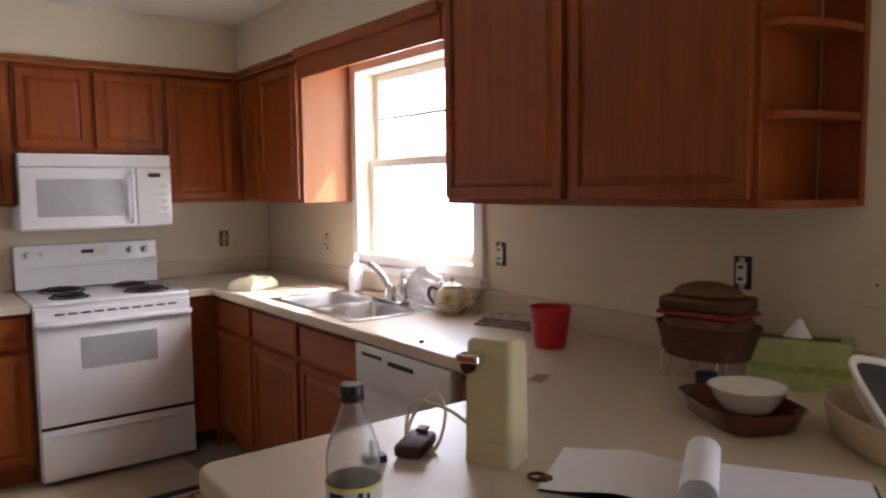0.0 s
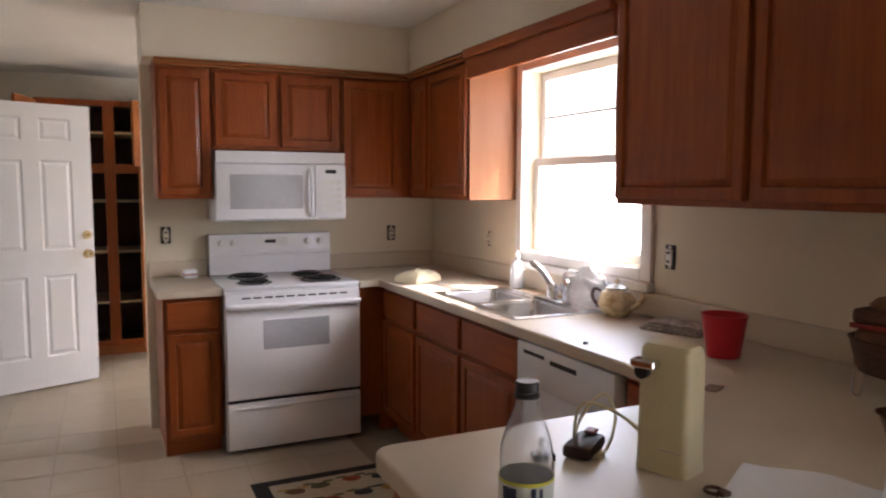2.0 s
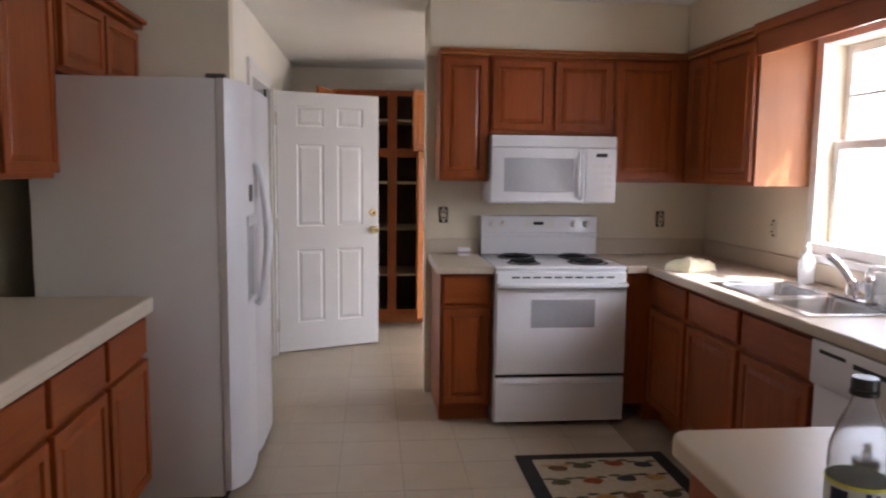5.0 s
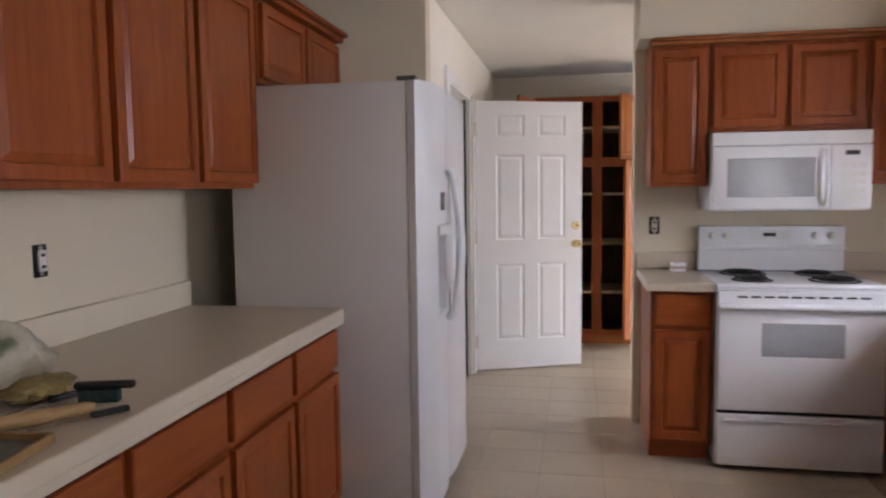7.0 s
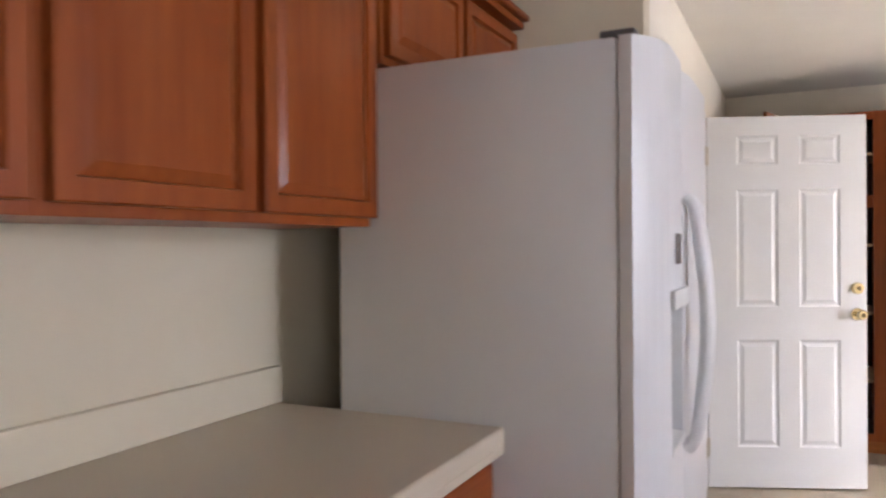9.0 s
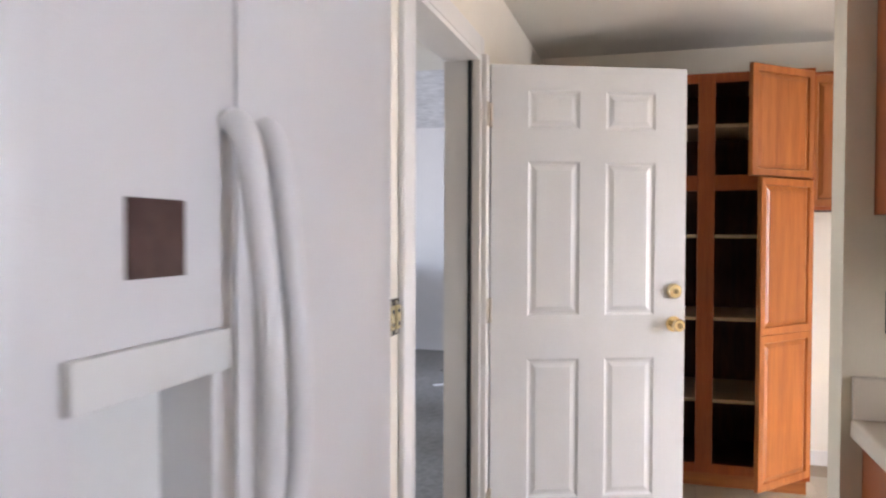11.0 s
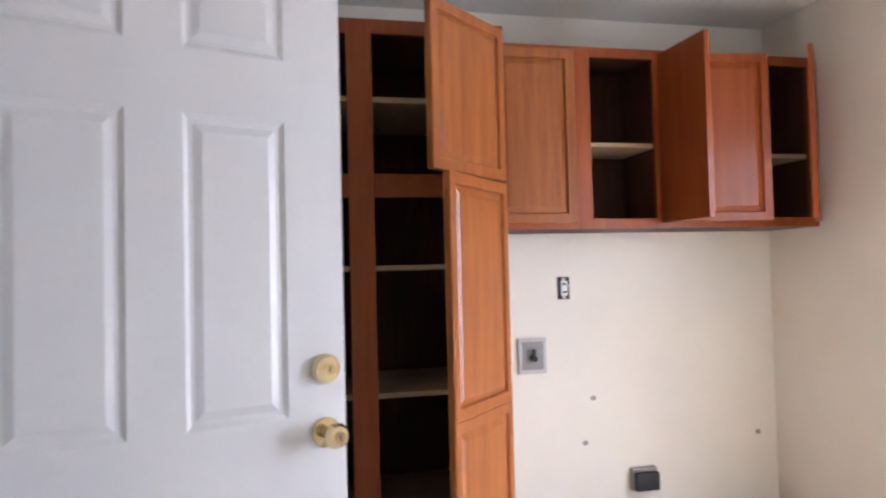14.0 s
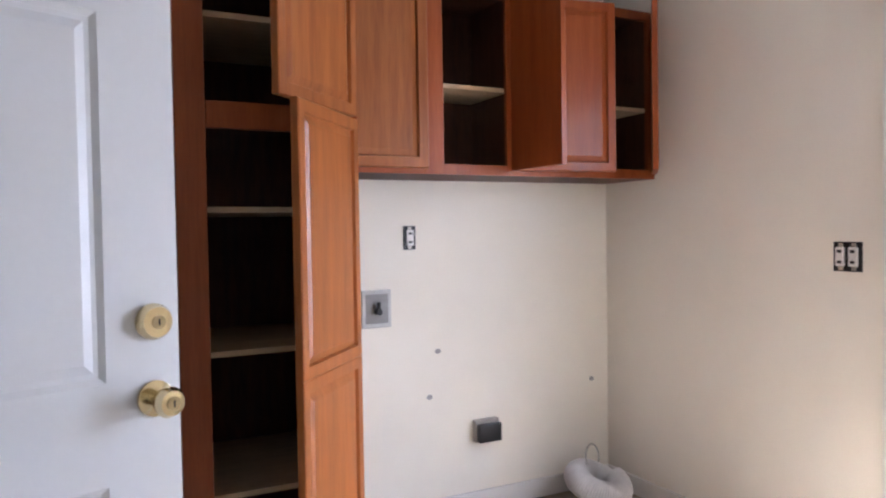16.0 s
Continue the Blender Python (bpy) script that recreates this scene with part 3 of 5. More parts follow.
freezer = bowed_door("freezer_door", 0.0, 0.405, 0.06, 0.014, (D0, D1, Z0, Z1))
bx("dispenser_recess", PLASTIC_W, freezer, D0 + 0.001, D1 - 0.001, -0.985, -0.9755, Z0, Z1)
bx("dispenser_tray", PLASTIC_W, freezer, D0 + 0.002, D1 - 0.002, -1.06, -0.986, Z0 - 0.012, Z0 + 0.006, 0.003)
bx("dispenser_hood", PLASTIC_W, freezer, D0 - 0.01, D1 + 0.01, -1.068, -1.0555, Z1 - 0.006, Z1 + 0.04, 0.004, smooth=True)
bx("dispenser_display", material("display_glass", (0.09, 0.055, 0.05), 0.2, vary=0.2), freezer, 0.205, 0.29, -1.0585, -1.0565, 1.30, 1.375, 0.001, "small dark dispenser display")
fresh = bowed_door("fridge_door", 0.411, 0.93, 0.014, 0.014)
for x, owner in ((0.375, freezer), (0.44, fresh)):
    bm = bmesh.new()
    tube(bm, curve([(x, -1.055, 1.47), (x, -1.082, 1.42), (x, -1.108, 1.14), (x, -1.082, 0.86), (x, -1.055, 0.81)], 8), 0.016, 14)
    part("handle", bm, FRIDGE, owner, smooth=True)
bm = bmesh.new()
box(bm, 0.02, 0.07, -1.0, -0.92, 1.813, 1.832, 0.005)
part("hinge_cover", bm, material("grey_hinge", (0.12, 0.11, 0.11), 0.5), fr)
bx("gasket", material("pale_gasket", (0.62, 0.62, 0.63), 0.6), fr, 0.006, 0.924, -0.9668, -0.9655, 0.07, 1.805)


# ---- windows ----
def sash(parent, y0, y1, z0, z1, x, grid=()):
    bm = bmesh.new()
    w = 0.042
    box(bm, x, x + 0.035, y0, y0 + w, z0, z1, 0.003)
    box(bm, x, x + 0.035, y1 - w, y1, z0, z1, 0.003)
    box(bm, x, x + 0.035, y0 + w, y1 - w, z0, z0 + w, 0.003)
    box(bm, x, x + 0.035, y0 + w, y1 - w, z1 - w, z1, 0.003)
    s = part("sash", bm, TRIM, parent)
    p = bx("pane", PANE, s, x + 0.014, x + 0.018, y0 + w, y1 - w, z0 + w, z1 - w)
    p.visible_shadow = False
    nu, nz = grid or (0, 0)
    for k in range(1, nu):
        y = y0 + w + (y1 - y0 - 2 * w) * k / nu
        bx("muntin", TRIM, s, x + 0.007, x + 0.0135, y - 0.008, y + 0.008, z0 + w, z1 - w)
    for k in range(1, nz):
        z = z0 + w + (z1 - z0 - 2 * w) * k / nz
        bx("muntin", TRIM, s, x + 0.003, x + 0.0068, y0 + w, y1 - w, z - 0.008, z + 0.008)
    return s


w1 = thing("window_1", pose(0, 0, 0), "white double-hung sink window in full daylight", "window", "", "structure")
sash(w1, -2.165, -1.205, 1.115, 1.61, 0.06)
sash(w1, -2.165, -1.205, 1.585, 2.065, 0.1, (3, 2))
bm = bmesh.new()
box(bm, -0.02, -0.0005, -1.199, -1.141, 1.06, 2.13, 0.004)
box(bm, -0.02, -0.0005, -2.237, -2.171, 1.06, 2.13, 0.004)
box(bm, -0.02, -0.0005, -2.17, -1.2, 2.071, 2.13, 0.004)
part("casing", bm, TRIM, w1)
bx("sill", TRIM, w1, -0.045, -0.001, -2.25, -1.14, 1.02, 1.058, 0.005)
bx("apron", TRIM, w1, -0.02, 0.10, -2.169, -1.201, 1.06, 1.1095, 0.003)

# invented sashes, out of view, round the dining fill light
w2 = thing("added_window_2", pose(0.08, -5.5, 0), "unseen white two-sash window added for dining fill light", "window", "", "structure")
for y0, y1 in ((-0.7, -0.01), (0.01, 0.7)):
    bm = bmesh.new()
    box(bm, -0.02, 0.02, y0, y0 + 0.05, 0.55, 1.75)
    box(bm, -0.02, 0.02, y1 - 0.05, y1, 0.55, 1.75)
    box(bm, -0.02, 0.02, y0 + 0.05, y1 - 0.05, 0.55, 0.6)
    box(bm, -0.02, 0.02, y0 + 0.05, y1 - 0.05, 1.7, 1.75)
    part("sash", bm, TRIM, w2)
w3 = thing("window_3", pose(-7.55, 3.2, 0), "wide white sunroom window", "window", "", "structure")
bm = bmesh.new()
for k in range(3):
    y = -1.5 + k
    box(bm, -0.02, 0.02, y, y + 0.05, 0.8, 2.2)
    box(bm, -0.02, 0.02, y + 0.95, y + 1.0, 0.8, 2.2)
    box(bm, -0.02, 0.02, y + 0.05, y + 0.95, 0.8, 0.85)
    box(bm, -0.02, 0.02, y + 0.05, y + 0.95, 2.15, 2.2)
part("window_frame", bm, TRIM, w3)

# glazed outside door of the laundry, shut
d2 = thing("door_2", pose(0, 0, 0), "white glazed outside door, shut", "door", "", "structure")
bm = bmesh.new()
box(bm, 0.05, 0.09, 0.45, 0.50, 0.01, 2.02, 0.003)
box(bm, 0.05, 0.09, 1.22, 1.27, 0.01, 2.02, 0.003)
box(bm, 0.05, 0.09, 0.50, 1.22, 0.01, 0.14, 0.003)
box(bm, 0.05, 0.09, 0.50, 1.22, 1.95, 2.02, 0.003)
part("leaf", bm, DOORWHITE, d2)
p = bx("pane", PANE, d2, 0.066, 0.072, 0.50, 1.22, 0.14, 1.95)
p.visible_shadow = False
bm = bmesh.new()
box(bm, -0.018, -0.0005, 1.301, 1.37, 0.0, 2.12, 0.004)
box(bm, -0.018, -0.0005, 0.35, 0.419, 0.0, 2.12, 0.004)
box(bm, -0.018, -0.0005, 0.42, 1.30, 2.051, 2.12, 0.004)
part("casing", bm, TRIM, d2)
bm = bmesh.new()
box(bm, 0.001, 0.159, 1.272, 1.299, 0.0, 2.049)
box(bm, 0.001, 0.159, 0.421, 0.448, 0.0, 2.049)
part("jamb", bm, TRIM, d2)

# ---- six-panel door, standing open ----
d1 = thing("door_1", pose(-2.925, 1.055, 0.012, 0, 0, 22), "white six-panel door standing wide open", "door", "", "structure")
W, H = 0.835, 2.02
field = [(0.155, 0.375), (0.485, 0.70)]
rows = [(0.22, 0.805), (0.985, 1.625), (1.758, 1.918)]
xs = sorted({0.0, W, *[v for f in field for v in f]})
zs = sorted({0.0, H, *[v for r in rows for v in r]})
bm = bmesh.new()
grid = {}
for x in xs:
    for z in zs:
        grid[x, z] = bm.verts.new((x, 0.0, z))
cells = []
for a, b in zip(xs, xs[1:]):
    for c, e in zip(zs, zs[1:]):
        f = bm.faces.new((grid[a, c], grid[b, c], grid[b, e], grid[a, e]))
        if (a, b) in field and (c, e) in rows:
            cells.append(f)
outer = [e for e in bm.edges if e.is_boundary]
ext = bmesh.ops.extrude_edge_only(bm, edges=outer)
back = [v for v in ext["geom"] if isinstance(v, bmesh.types.BMVert)]
bmesh.ops.translate(bm, verts=back, vec=(0, 0.042, 0))
bm.faces.new(sorted({v for v in back}, key=lambda v: math.atan2(v.co.z - H / 2, v.co.x - W / 2)))
for f in bm.faces:
    if abs(f.normal.y) > 0.9 and f.calc_center_median().y < 0.001 and f.normal.y > 0:
        f.normal_flip()
for f in cells:
    bmesh.ops.inset_individual(bm, faces=[f], thickness=0.016, depth=-0.006)
    bmesh.ops.inset_individual(bm, faces=[f], thickness=0.012, depth=0.0)
    bmesh.ops.inset_individual(bm, faces=[f], thickness=0.024, depth=0.005)
leaf = part("leaf", bm, DOORWHITE, d1)
for z, r, long in ((0.945, 0.032, 1), (1.085, 0.03, 0)):
    bm = bmesh.new()
    x = W - 0.05
    if long:
        k = [(0.033, 0.0), (0.033, -0.006), (0.014, -0.01), (0.012, -0.03), (0.024, -0.04), (0.028, -0.055), (0.022, -0.068), (0.008, -0.07)]
    else:
        k = [(0.033, 0.0), (0.033, -0.01), (0.027, -0.022), (0.012, -0.024)]
    rings = []
    for rr, y in k:
        rings.append([bm.verts.new((x + rr * math.cos(2 * math.pi * q / 24), y - 0.0005, z + rr * math.sin(2 * math.pi * q / 24))) for q in range(24)])
    for a, b in zip(rings, rings[1:]):
        for q in range(24):
            bm.faces.new((a[q], a[(q + 1) % 24], b[(q + 1) % 24], b[q]))
    bm.faces.new(rings[-1])
    bm.faces.new(rings[0][::-1])
    kn = part("door_knob" if long else "deadbolt", bm, BRASS, leaf, "polished brass knob" if long else "polished brass deadbolt", smooth=True)
    tip = k[-1][1] - 0.0007
    bm = bmesh.new()
    rod(bm, (x, tip, z), (x, tip - 0.0015, z), 0.0125, sides=20)
    plug = part("lock_cylinder", bm, BRASSDARK, kn, "dark keyed lock cylinder")
    bm = bmesh.new()
    box(bm, x - 0.0015, x + 0.0015, tip - 0.0024, tip - 0.0016, z - 0.006, z + 0.006)
    part("keyhole", bm, BLACK, kn)
for z in (0.22, 1.01, 1.81):
    bm = bmesh.new()
    box(bm, -0.036, -0.001, -0.004, -0.001, z - 0.05, z + 0.05)
    rod(bm, (-0.002, -0.006, z - 0.05), (-0.002, -0.006, z + 0.05), 0.007)
    part("hinge", bm, NICKEL, leaf, "worn metal butt hinge")
fr1 = thing("door_frame", pose(0, 0, 0), "white painted door casing and jamb", "door frame", "", "structure")
bm = bmesh.new()
box(bm, -2.971, -2.952, 0.05, 0.129, 0.0, 2.13, 0.004)
box(bm, -2.971, -2.952, 0.991, 1.045, 0.0, 2.13, 0.004)
box(bm, -2.971, -2.952, 0.13, 0.99, 2.051, 2.13, 0.004)
box(bm, -2.9515, -2.93, 0.995, 1.05, 0.0, 2.06, 0.003)
part("casing", bm, TRIM, fr1)
bm = bmesh.new()
box(bm, -3.10, -2.953, 0.131, 0.15, 0.0, 2.049)
box(bm, -3.10, -2.953, 0.97, 0.989, 0.0, 2.049)
box(bm, -3.10, -2.953, 0.1505, 0.9695, 2.03, 2.049)
part("jamb", bm, TRIM, fr1)
for z in (0.23, 1.022, 1.822):
    bx("hinge_plate", NICKEL, fr1, -2.9298, -2.9265, 1.002, 1.049, z - 0.05, z + 0.05, 0.001, "worn metal hinge plate")
bm = bmesh.new()
box(bm, -3.0, -2.985, 0.958, 0.9695, 0.0, 2.029)
part("weather_strip", bm, BLACK, fr1, "black rubber weather strip")


# ---- laundry cabinets ----
def open_box(c, x0, x1, z0, z1, d, shelves, label=None):
    """Carcass with a face frame left open, as parts of c."""
    t = 0.018
    # carcass panels carry painted-in shade, near black
    bx("side_panel", WOOD_IN_SHADE, c, x0, x0 + t, -d, -0.004, z0, z1)
    bx("side_panel", WOOD_IN_SHADE, c, x1 - t, x1, -d, -0.004, z0, z1)
    bx("bottom_panel", WOOD_IN_SHADE, c, x0 + t, x1 - t, -d, -0.004, z0, z0 + t)
    bx("top_panel", WOOD_IN_SHADE, c, x0 + t, x1 - t, -d, -0.004, z1 - t, z1)
    bx("back_panel", WOOD_IN_SHADE, c, x0 + t, x1 - t, -0.012, -0.004, z0 + t, z1 - t)
    for z in shelves:
        bx("shelf_board", SHELF, c, x0 + t, x1 - t, -d + 0.012, -0.013, z, z + 0.017)


def face(c, pieces, y, name="face_frame"):
    bm = bmesh.new()
    for x0, x1, z0, z1 in pieces:
        box(bm, x0, x1, y - 0.019, y - 0.0005, z0, z1, 0.0015)
    part(name, bm, WOOD, c)


pt = thing("pantry_cabinet", pose(-2.56, BACK, 0), "tall stained oak pantry with doors standing open", "cabinet")
PD, PT = 0.60, 2.165
open_box(pt, 0, 1.05, 0.09, PT, PD, (0.455, 0.885, 1.315, 1.89))
face(pt, [(0, 0.045, 0.09, PT), (0.50, 0.585, 0.09, PT), (1.005, 1.05, 0.09, PT), (0.045, 0.50, 0.09, 0.14), (0.585, 1.005, 0.09, 0.14), (0.045, 0.50, PT - 0.05, PT), (0.585, 1.005, PT - 0.05, PT),
          (0.045, 0.50, 1.56, 1.64), (0.585, 1.005, 1.56, 1.64)], -PD)
bx("divider", WOOD_IN_SHADE, pt, 0.535, 0.55, -PD + 0.001, -0.013, 0.11, PT - 0.02)
bx("toe_kick", WOOD_X_LIT, pt, 0.004, 1.046, -PD + 0.05, -0.01, 0.0, 0.0895)
# pantry doors take the lit wood tone by default
swung_door(pt, 1.028, 0.43, 1.615, PT - 0.02, -PD - 0.021, 42)
swung_door(pt, 1.028, 0.43, 0.12, 1.605, -PD - 0.021, 49, split=0.86)
swung_door(pt, 0.022, 0.43, 1.615, PT - 0.02, -PD - 0.021, 105, right=False)

wc = thing("wall_cabinet", pose(-1.508, BACK, 1.465), "stained oak laundry wall cabinet with one open door", "cabinet", "laundry wall cabinets")
open_box(wc, 0, 0.772, 0, 0.735, 0.32, (0.335,))
face(wc, [(0, 0.04, 0, 0.735), (0.37, 0.45, 0, 0.735), (0.732, 0.772, 0, 0.735), (0.04, 0.37, 0, 0.04), (0.45, 0.732, 0, 0.04), (0.04, 0.37, 0.695, 0.735), (0.45, 0.732, 0.695, 0.735)], -0.32)
cabinet_door(wc, 0.022, 0.375, 0.02, 0.715, -0.341, mat=WOOD_LIT)
# turned from the light, so this door gets the darker wood tone
swung_door(wc, 0.752, 0.32, 0.02, 0.715, -0.341, 92, mat=WOOD)
wc2 = thing("wall_cabinet", pose(-0.735, BACK, 1.465), "stained oak laundry wall cabinet standing half open", "cabinet", "laundry wall cabinets")
open_box(wc2, 0, 0.732, 0, 0.735, 0.32, (0.30,))
face(wc2, [(0, 0.04, 0, 0.735), (0.40, 0.46, 0, 0.735), (0.692, 0.732, 0, 0.735), (0.04, 0.40, 0, 0.04), (0.46, 0.692, 0, 0.04), (0.04, 0.40, 0.695, 0.735), (0.46, 0.692, 0.695, 0.735)], -0.32)
# these two also get the darker tone in place of shade
swung_door(wc2, 0.022, 0.42, 0.02, 0.715, -0.341, 10, right=False, mat=WOOD)
swung_door(wc2, 0.712, 0.30, 0.02, 0.715, -0.341, 48, mat=WOOD)

# ---- floor tiles ----
bm = bmesh.new()
S = 0.305
box(bm, 0.0015, S - 0.0015, 0.0015, S - 0.0015, -0.0038, 0.0)
tile = part("tile", bm, TILE, floor)
me = tile.data
bpy.data.objects.remove(tile)
for i in range(-10, 1):
    for j in range(-17, 9):
        x, y = -2.36 + (i + 8) * S, -0.228 + j * S
        if x < -3.15 or x > -0.02 or y > BACK - 0.02:
            continue
        if x > -0.9 and y < -0.4:
            continue
        o = new("tile", me)
        o.parent = floor
        o.matrix_local = pose(x, y, 0.0)



def oblong(bm, rows, sides=40, power=4.0, open_top=False):
    """Rounded-rectangle shell from rows of half-length x, half-length y and height."""
    rings = []
    for a, b, z in rows:
        ring = []
        for k in range(sides):
            c, s = math.cos(2 * math.pi * k / sides), math.sin(2 * math.pi * k / sides)
            ring.append(bm.verts.new((a * math.copysign(abs(c) ** (2 / power), c), b * math.copysign(abs(s) ** (2 / power), s), z)))
        rings.append(ring)
    for p, q in zip(rings, rings[1:]):
        for k in range(sides):
            bm.faces.new((p[k], p[(k + 1) % sides], q[(k + 1) % sides], q[k]))
    if not open_top:
        bm.faces.new(rings[0][::-1])
    bm.faces.new(rings[-1])


# ---- sink and things round it ----
Y0, Y1 = SINK[2], SINK[3]
sk = thing("kitchen_sink", pose(0, 0, 0), "stainless steel double-bowl sink set in the worktop", "sink")
bm = bmesh.new()
xs, ys = [SINK[0], -0.535, -0.215, SINK[1]], [Y0, Y0 + 0.04, -1.685, -1.635, Y1 - 0.04, Y1]
for i in range(3):
    for j in range(5):
        if i == 1 and j in (1, 3):
            continue
        box(bm, xs[i], xs[i + 1], ys[j], ys[j + 1], 0.9155, 0.920)
bmesh.ops.remove_doubles(bm, verts=bm.verts, dist=1e-5)
part("rim", bm, STEEL, sk)
for a, b in ((ys[1], ys[2]), (ys[3], ys[4])):
    bm = bmesh.new()
    oblong(bm, [(0.158, (b - a) / 2 - 0.002, 0.9185), (0.155, (b - a) / 2 - 0.005, 0.910), (0.148, (b - a) / 2 - 0.012, 0.80), (0.13, (b - a) / 2 - 0.03, 0.762),
                (0.05, 0.05, 0.753)], 48, 9.0, open_top=True)
    bmesh.ops.translate(bm, verts=bm.verts, vec=(-0.375, (a + b) / 2, 0))
    bw = part("bowl", bm, STEEL, sk, smooth=True)
    bm = bmesh.new()
    lathe(bm, [(0.042, 0.754), (0.038, 0.757), (0.03, 0.755), (0.005, 0.7545)], (-0.375, (a + b) / 2), 20)
    part("drain", bm, CHROME, bw, smooth=True)

fa = thing("faucet", pose(-0.165, -1.73, 0.921), "chrome kitchen faucet with raised lever spout", "faucet")
bx("base_plate", CHROME, fa, -0.028, 0.028, -0.13, 0.13, 0, 0.012, 0.005, smooth=True)
bm = bmesh.new()
lathe(bm, [(0.027, 0.0125), (0.025, 0.05), (0.021, 0.075), (0.012, 0.085)], (0, 0), 20)
part("body", bm, CHROME, fa, smooth=True)
bm = bmesh.new()
tube(bm, curve([(0.0, 0.0, 0.06), (-0.015, 0.018, 0.10), (-0.04, 0.042, 0.145), (-0.064, 0.062, 0.170), (-0.074, 0.070, 0.165)], 6), 0.016, 12)
part("spout", bm, CHROME, fa, smooth=True)
bm = bmesh.new()
lathe(bm, [(0.02, 0.0125), (0.018, 0.06), (0.024, 0.075), (0.022, 0.10), (0.008, 0.112)], (0.005, -0.105), 16)
part("sprayer", bm, CHROME, fa, smooth=True)

so = thing("soap_bottle", pose(-0.10, -1.30, 0.921), "clear dish soap bottle beside the faucet", "bottle")
bm = bmesh.new()
lathe(bm, [(0.03, 0), (0.034, 0.01), (0.034, 0.10), (0.026, 0.13), (0.012, 0.145), (0.012, 0.16)], sides=20, sx=1.2, sy=0.8)
part("bottle", bm, material("milky_soap_plastic", (0.82, 0.84, 0.86), 0.25, vary=0.03, transmission=0.45, ior=1.25), so, smooth=True)
bm = bmesh.new()
lathe(bm, [(0.014, 0.1605), (0.014, 0.18), (0.006, 0.185), (0.006, 0.20)], sides=16)
part("cap", bm, PLASTIC_W, so, smooth=True)

rag = thing("folded_cloth", pose(-0.46, -0.80, 0.916, 0, 0, 30), "pale yellow folded dish cloth in sunlight", "cloth")
bm = bmesh.new()
bmesh.ops.create_grid(bm, x_segments=26, y_segments=20, size=0.5)
for v in bm.verts:
    x, y = v.co.x * 2, v.co.y * 2
    e = max(0.0, 1 - max(abs(x), abs(y)) ** 3.0)
    v.co = Vector((v.co.x * 0.24, v.co.y * 0.17, 0.002 + 0.062 * e ** 0.5 * (1 + 0.25 * noise.noise((x * 2, y * 2, 4))) + 0.006 * noise.noise((x * 6, y * 6, 1))))
part("cloth", bm, material("yellow_white_cloth", (0.80, 0.74, 0.52), 0.9, vary=0.08, scale=20, fine=200, bump=0.3), rag, smooth=True)

tp = thing("teapot", pose(-0.135, -2.17, 0.916, 0, 0, 15), "cream ceramic teapot with painted flowers and dark handle", "teapot")
bm = bmesh.new()
lathe(bm, [(0.045, 0), (0.052, 0.006), (0.078, 0.04), (0.08, 0.065), (0.066, 0.1), (0.045, 0.115)], sides=28)
pot = part("body", bm, material("painted_cream_glaze", (0.52, 0.36, 0.19), 0.2, vary=0.55, scale=22, fine=40, coat=0.4, contrast=(0.36, 0.58), second=(0.68, 0.57, 0.38)), tp, smooth=True)
bm = bmesh.new()
lathe(bm, [(0.048, 0.1155), (0.046, 0.122), (0.02, 0.133), (0.008, 0.137), (0.008, 0.142), (0.013, 0.15), (0.006, 0.158)], sides=24)
part("lid", bm, pot.data.materials[0], tp, smooth=True)
bm = bmesh.new()
tube(bm, curve([(0.0, 0.07, 0.095), (0.0, 0.115, 0.105), (0.0, 0.13, 0.07), (0.0, 0.1, 0.035), (0.0, 0.072, 0.03)], 6), 0.0075, 8)
part("handle", bm, material("dark_glaze", (0.05, 0.03, 0.03), 0.25), tp, smooth=True)
bm = bmesh.new()
tube(bm, curve([(0.0, -0.07, 0.04), (0.0, -0.11, 0.065), (0.0, -0.135, 0.105)], 6), 0.012, 10)
part("spout", bm, pot.data.materials[0], tp, smooth=True)

bagc = thing("plastic_wrap", pose(-0.09, -1.88, 0.916), "crumpled clear plastic wrap behind the faucet", "plastic wrap")
bm = bmesh.new()
bmesh.ops.create_icosphere(bm, subdivisions=4, radius=1.0)
for v in bm.verts:
    n = 1 + 0.35 * noise.noise(v.co * 2.2) + 0.12 * noise.noise(v.co * 6)
    v.co = Vector((v.co.x * 0.05 * n, v.co.y * 0.17 * n, max(0.0, 0.08 + v.co.z * 0.085 * n)))
part("wrap", bm, material("milky_plastic", (0.85, 0.86, 0.88), 0.25, vary=0.02, transmission=0.7), bagc, smooth=True)

pk = thing("newspaper", pose(-0.12, -2.52, 0.916, 0, 0, 20), "folded printed newspaper lying on the worktop", "newspaper")
for k in range(3):
    bx("sheet", material("newsprint", (0.35, 0.31, 0.28), 0.8, vary=0.5, scale=40, fine=120), pk, -0.08 + 0.01 * k, 0.075, -0.12, 0.12 - 0.012 * k, 0.011 * k, 0.011 * k + 0.010, 0.002)

cup = thing("plastic_cup", pose(-0.285, -2.895, 0.916) @ Matrix.Scale(0.93, 4), "red plastic tumbler on the worktop", "cup")
bm = bmesh.new()
lathe(bm, [(0.055, 0.0), (0.057, 0.004), (0.076, 0.142), (0.079, 0.148), (0.074, 0.148), (0.054, 0.008)], sides=32)
part("cup", bm, RED, cup, smooth=True)

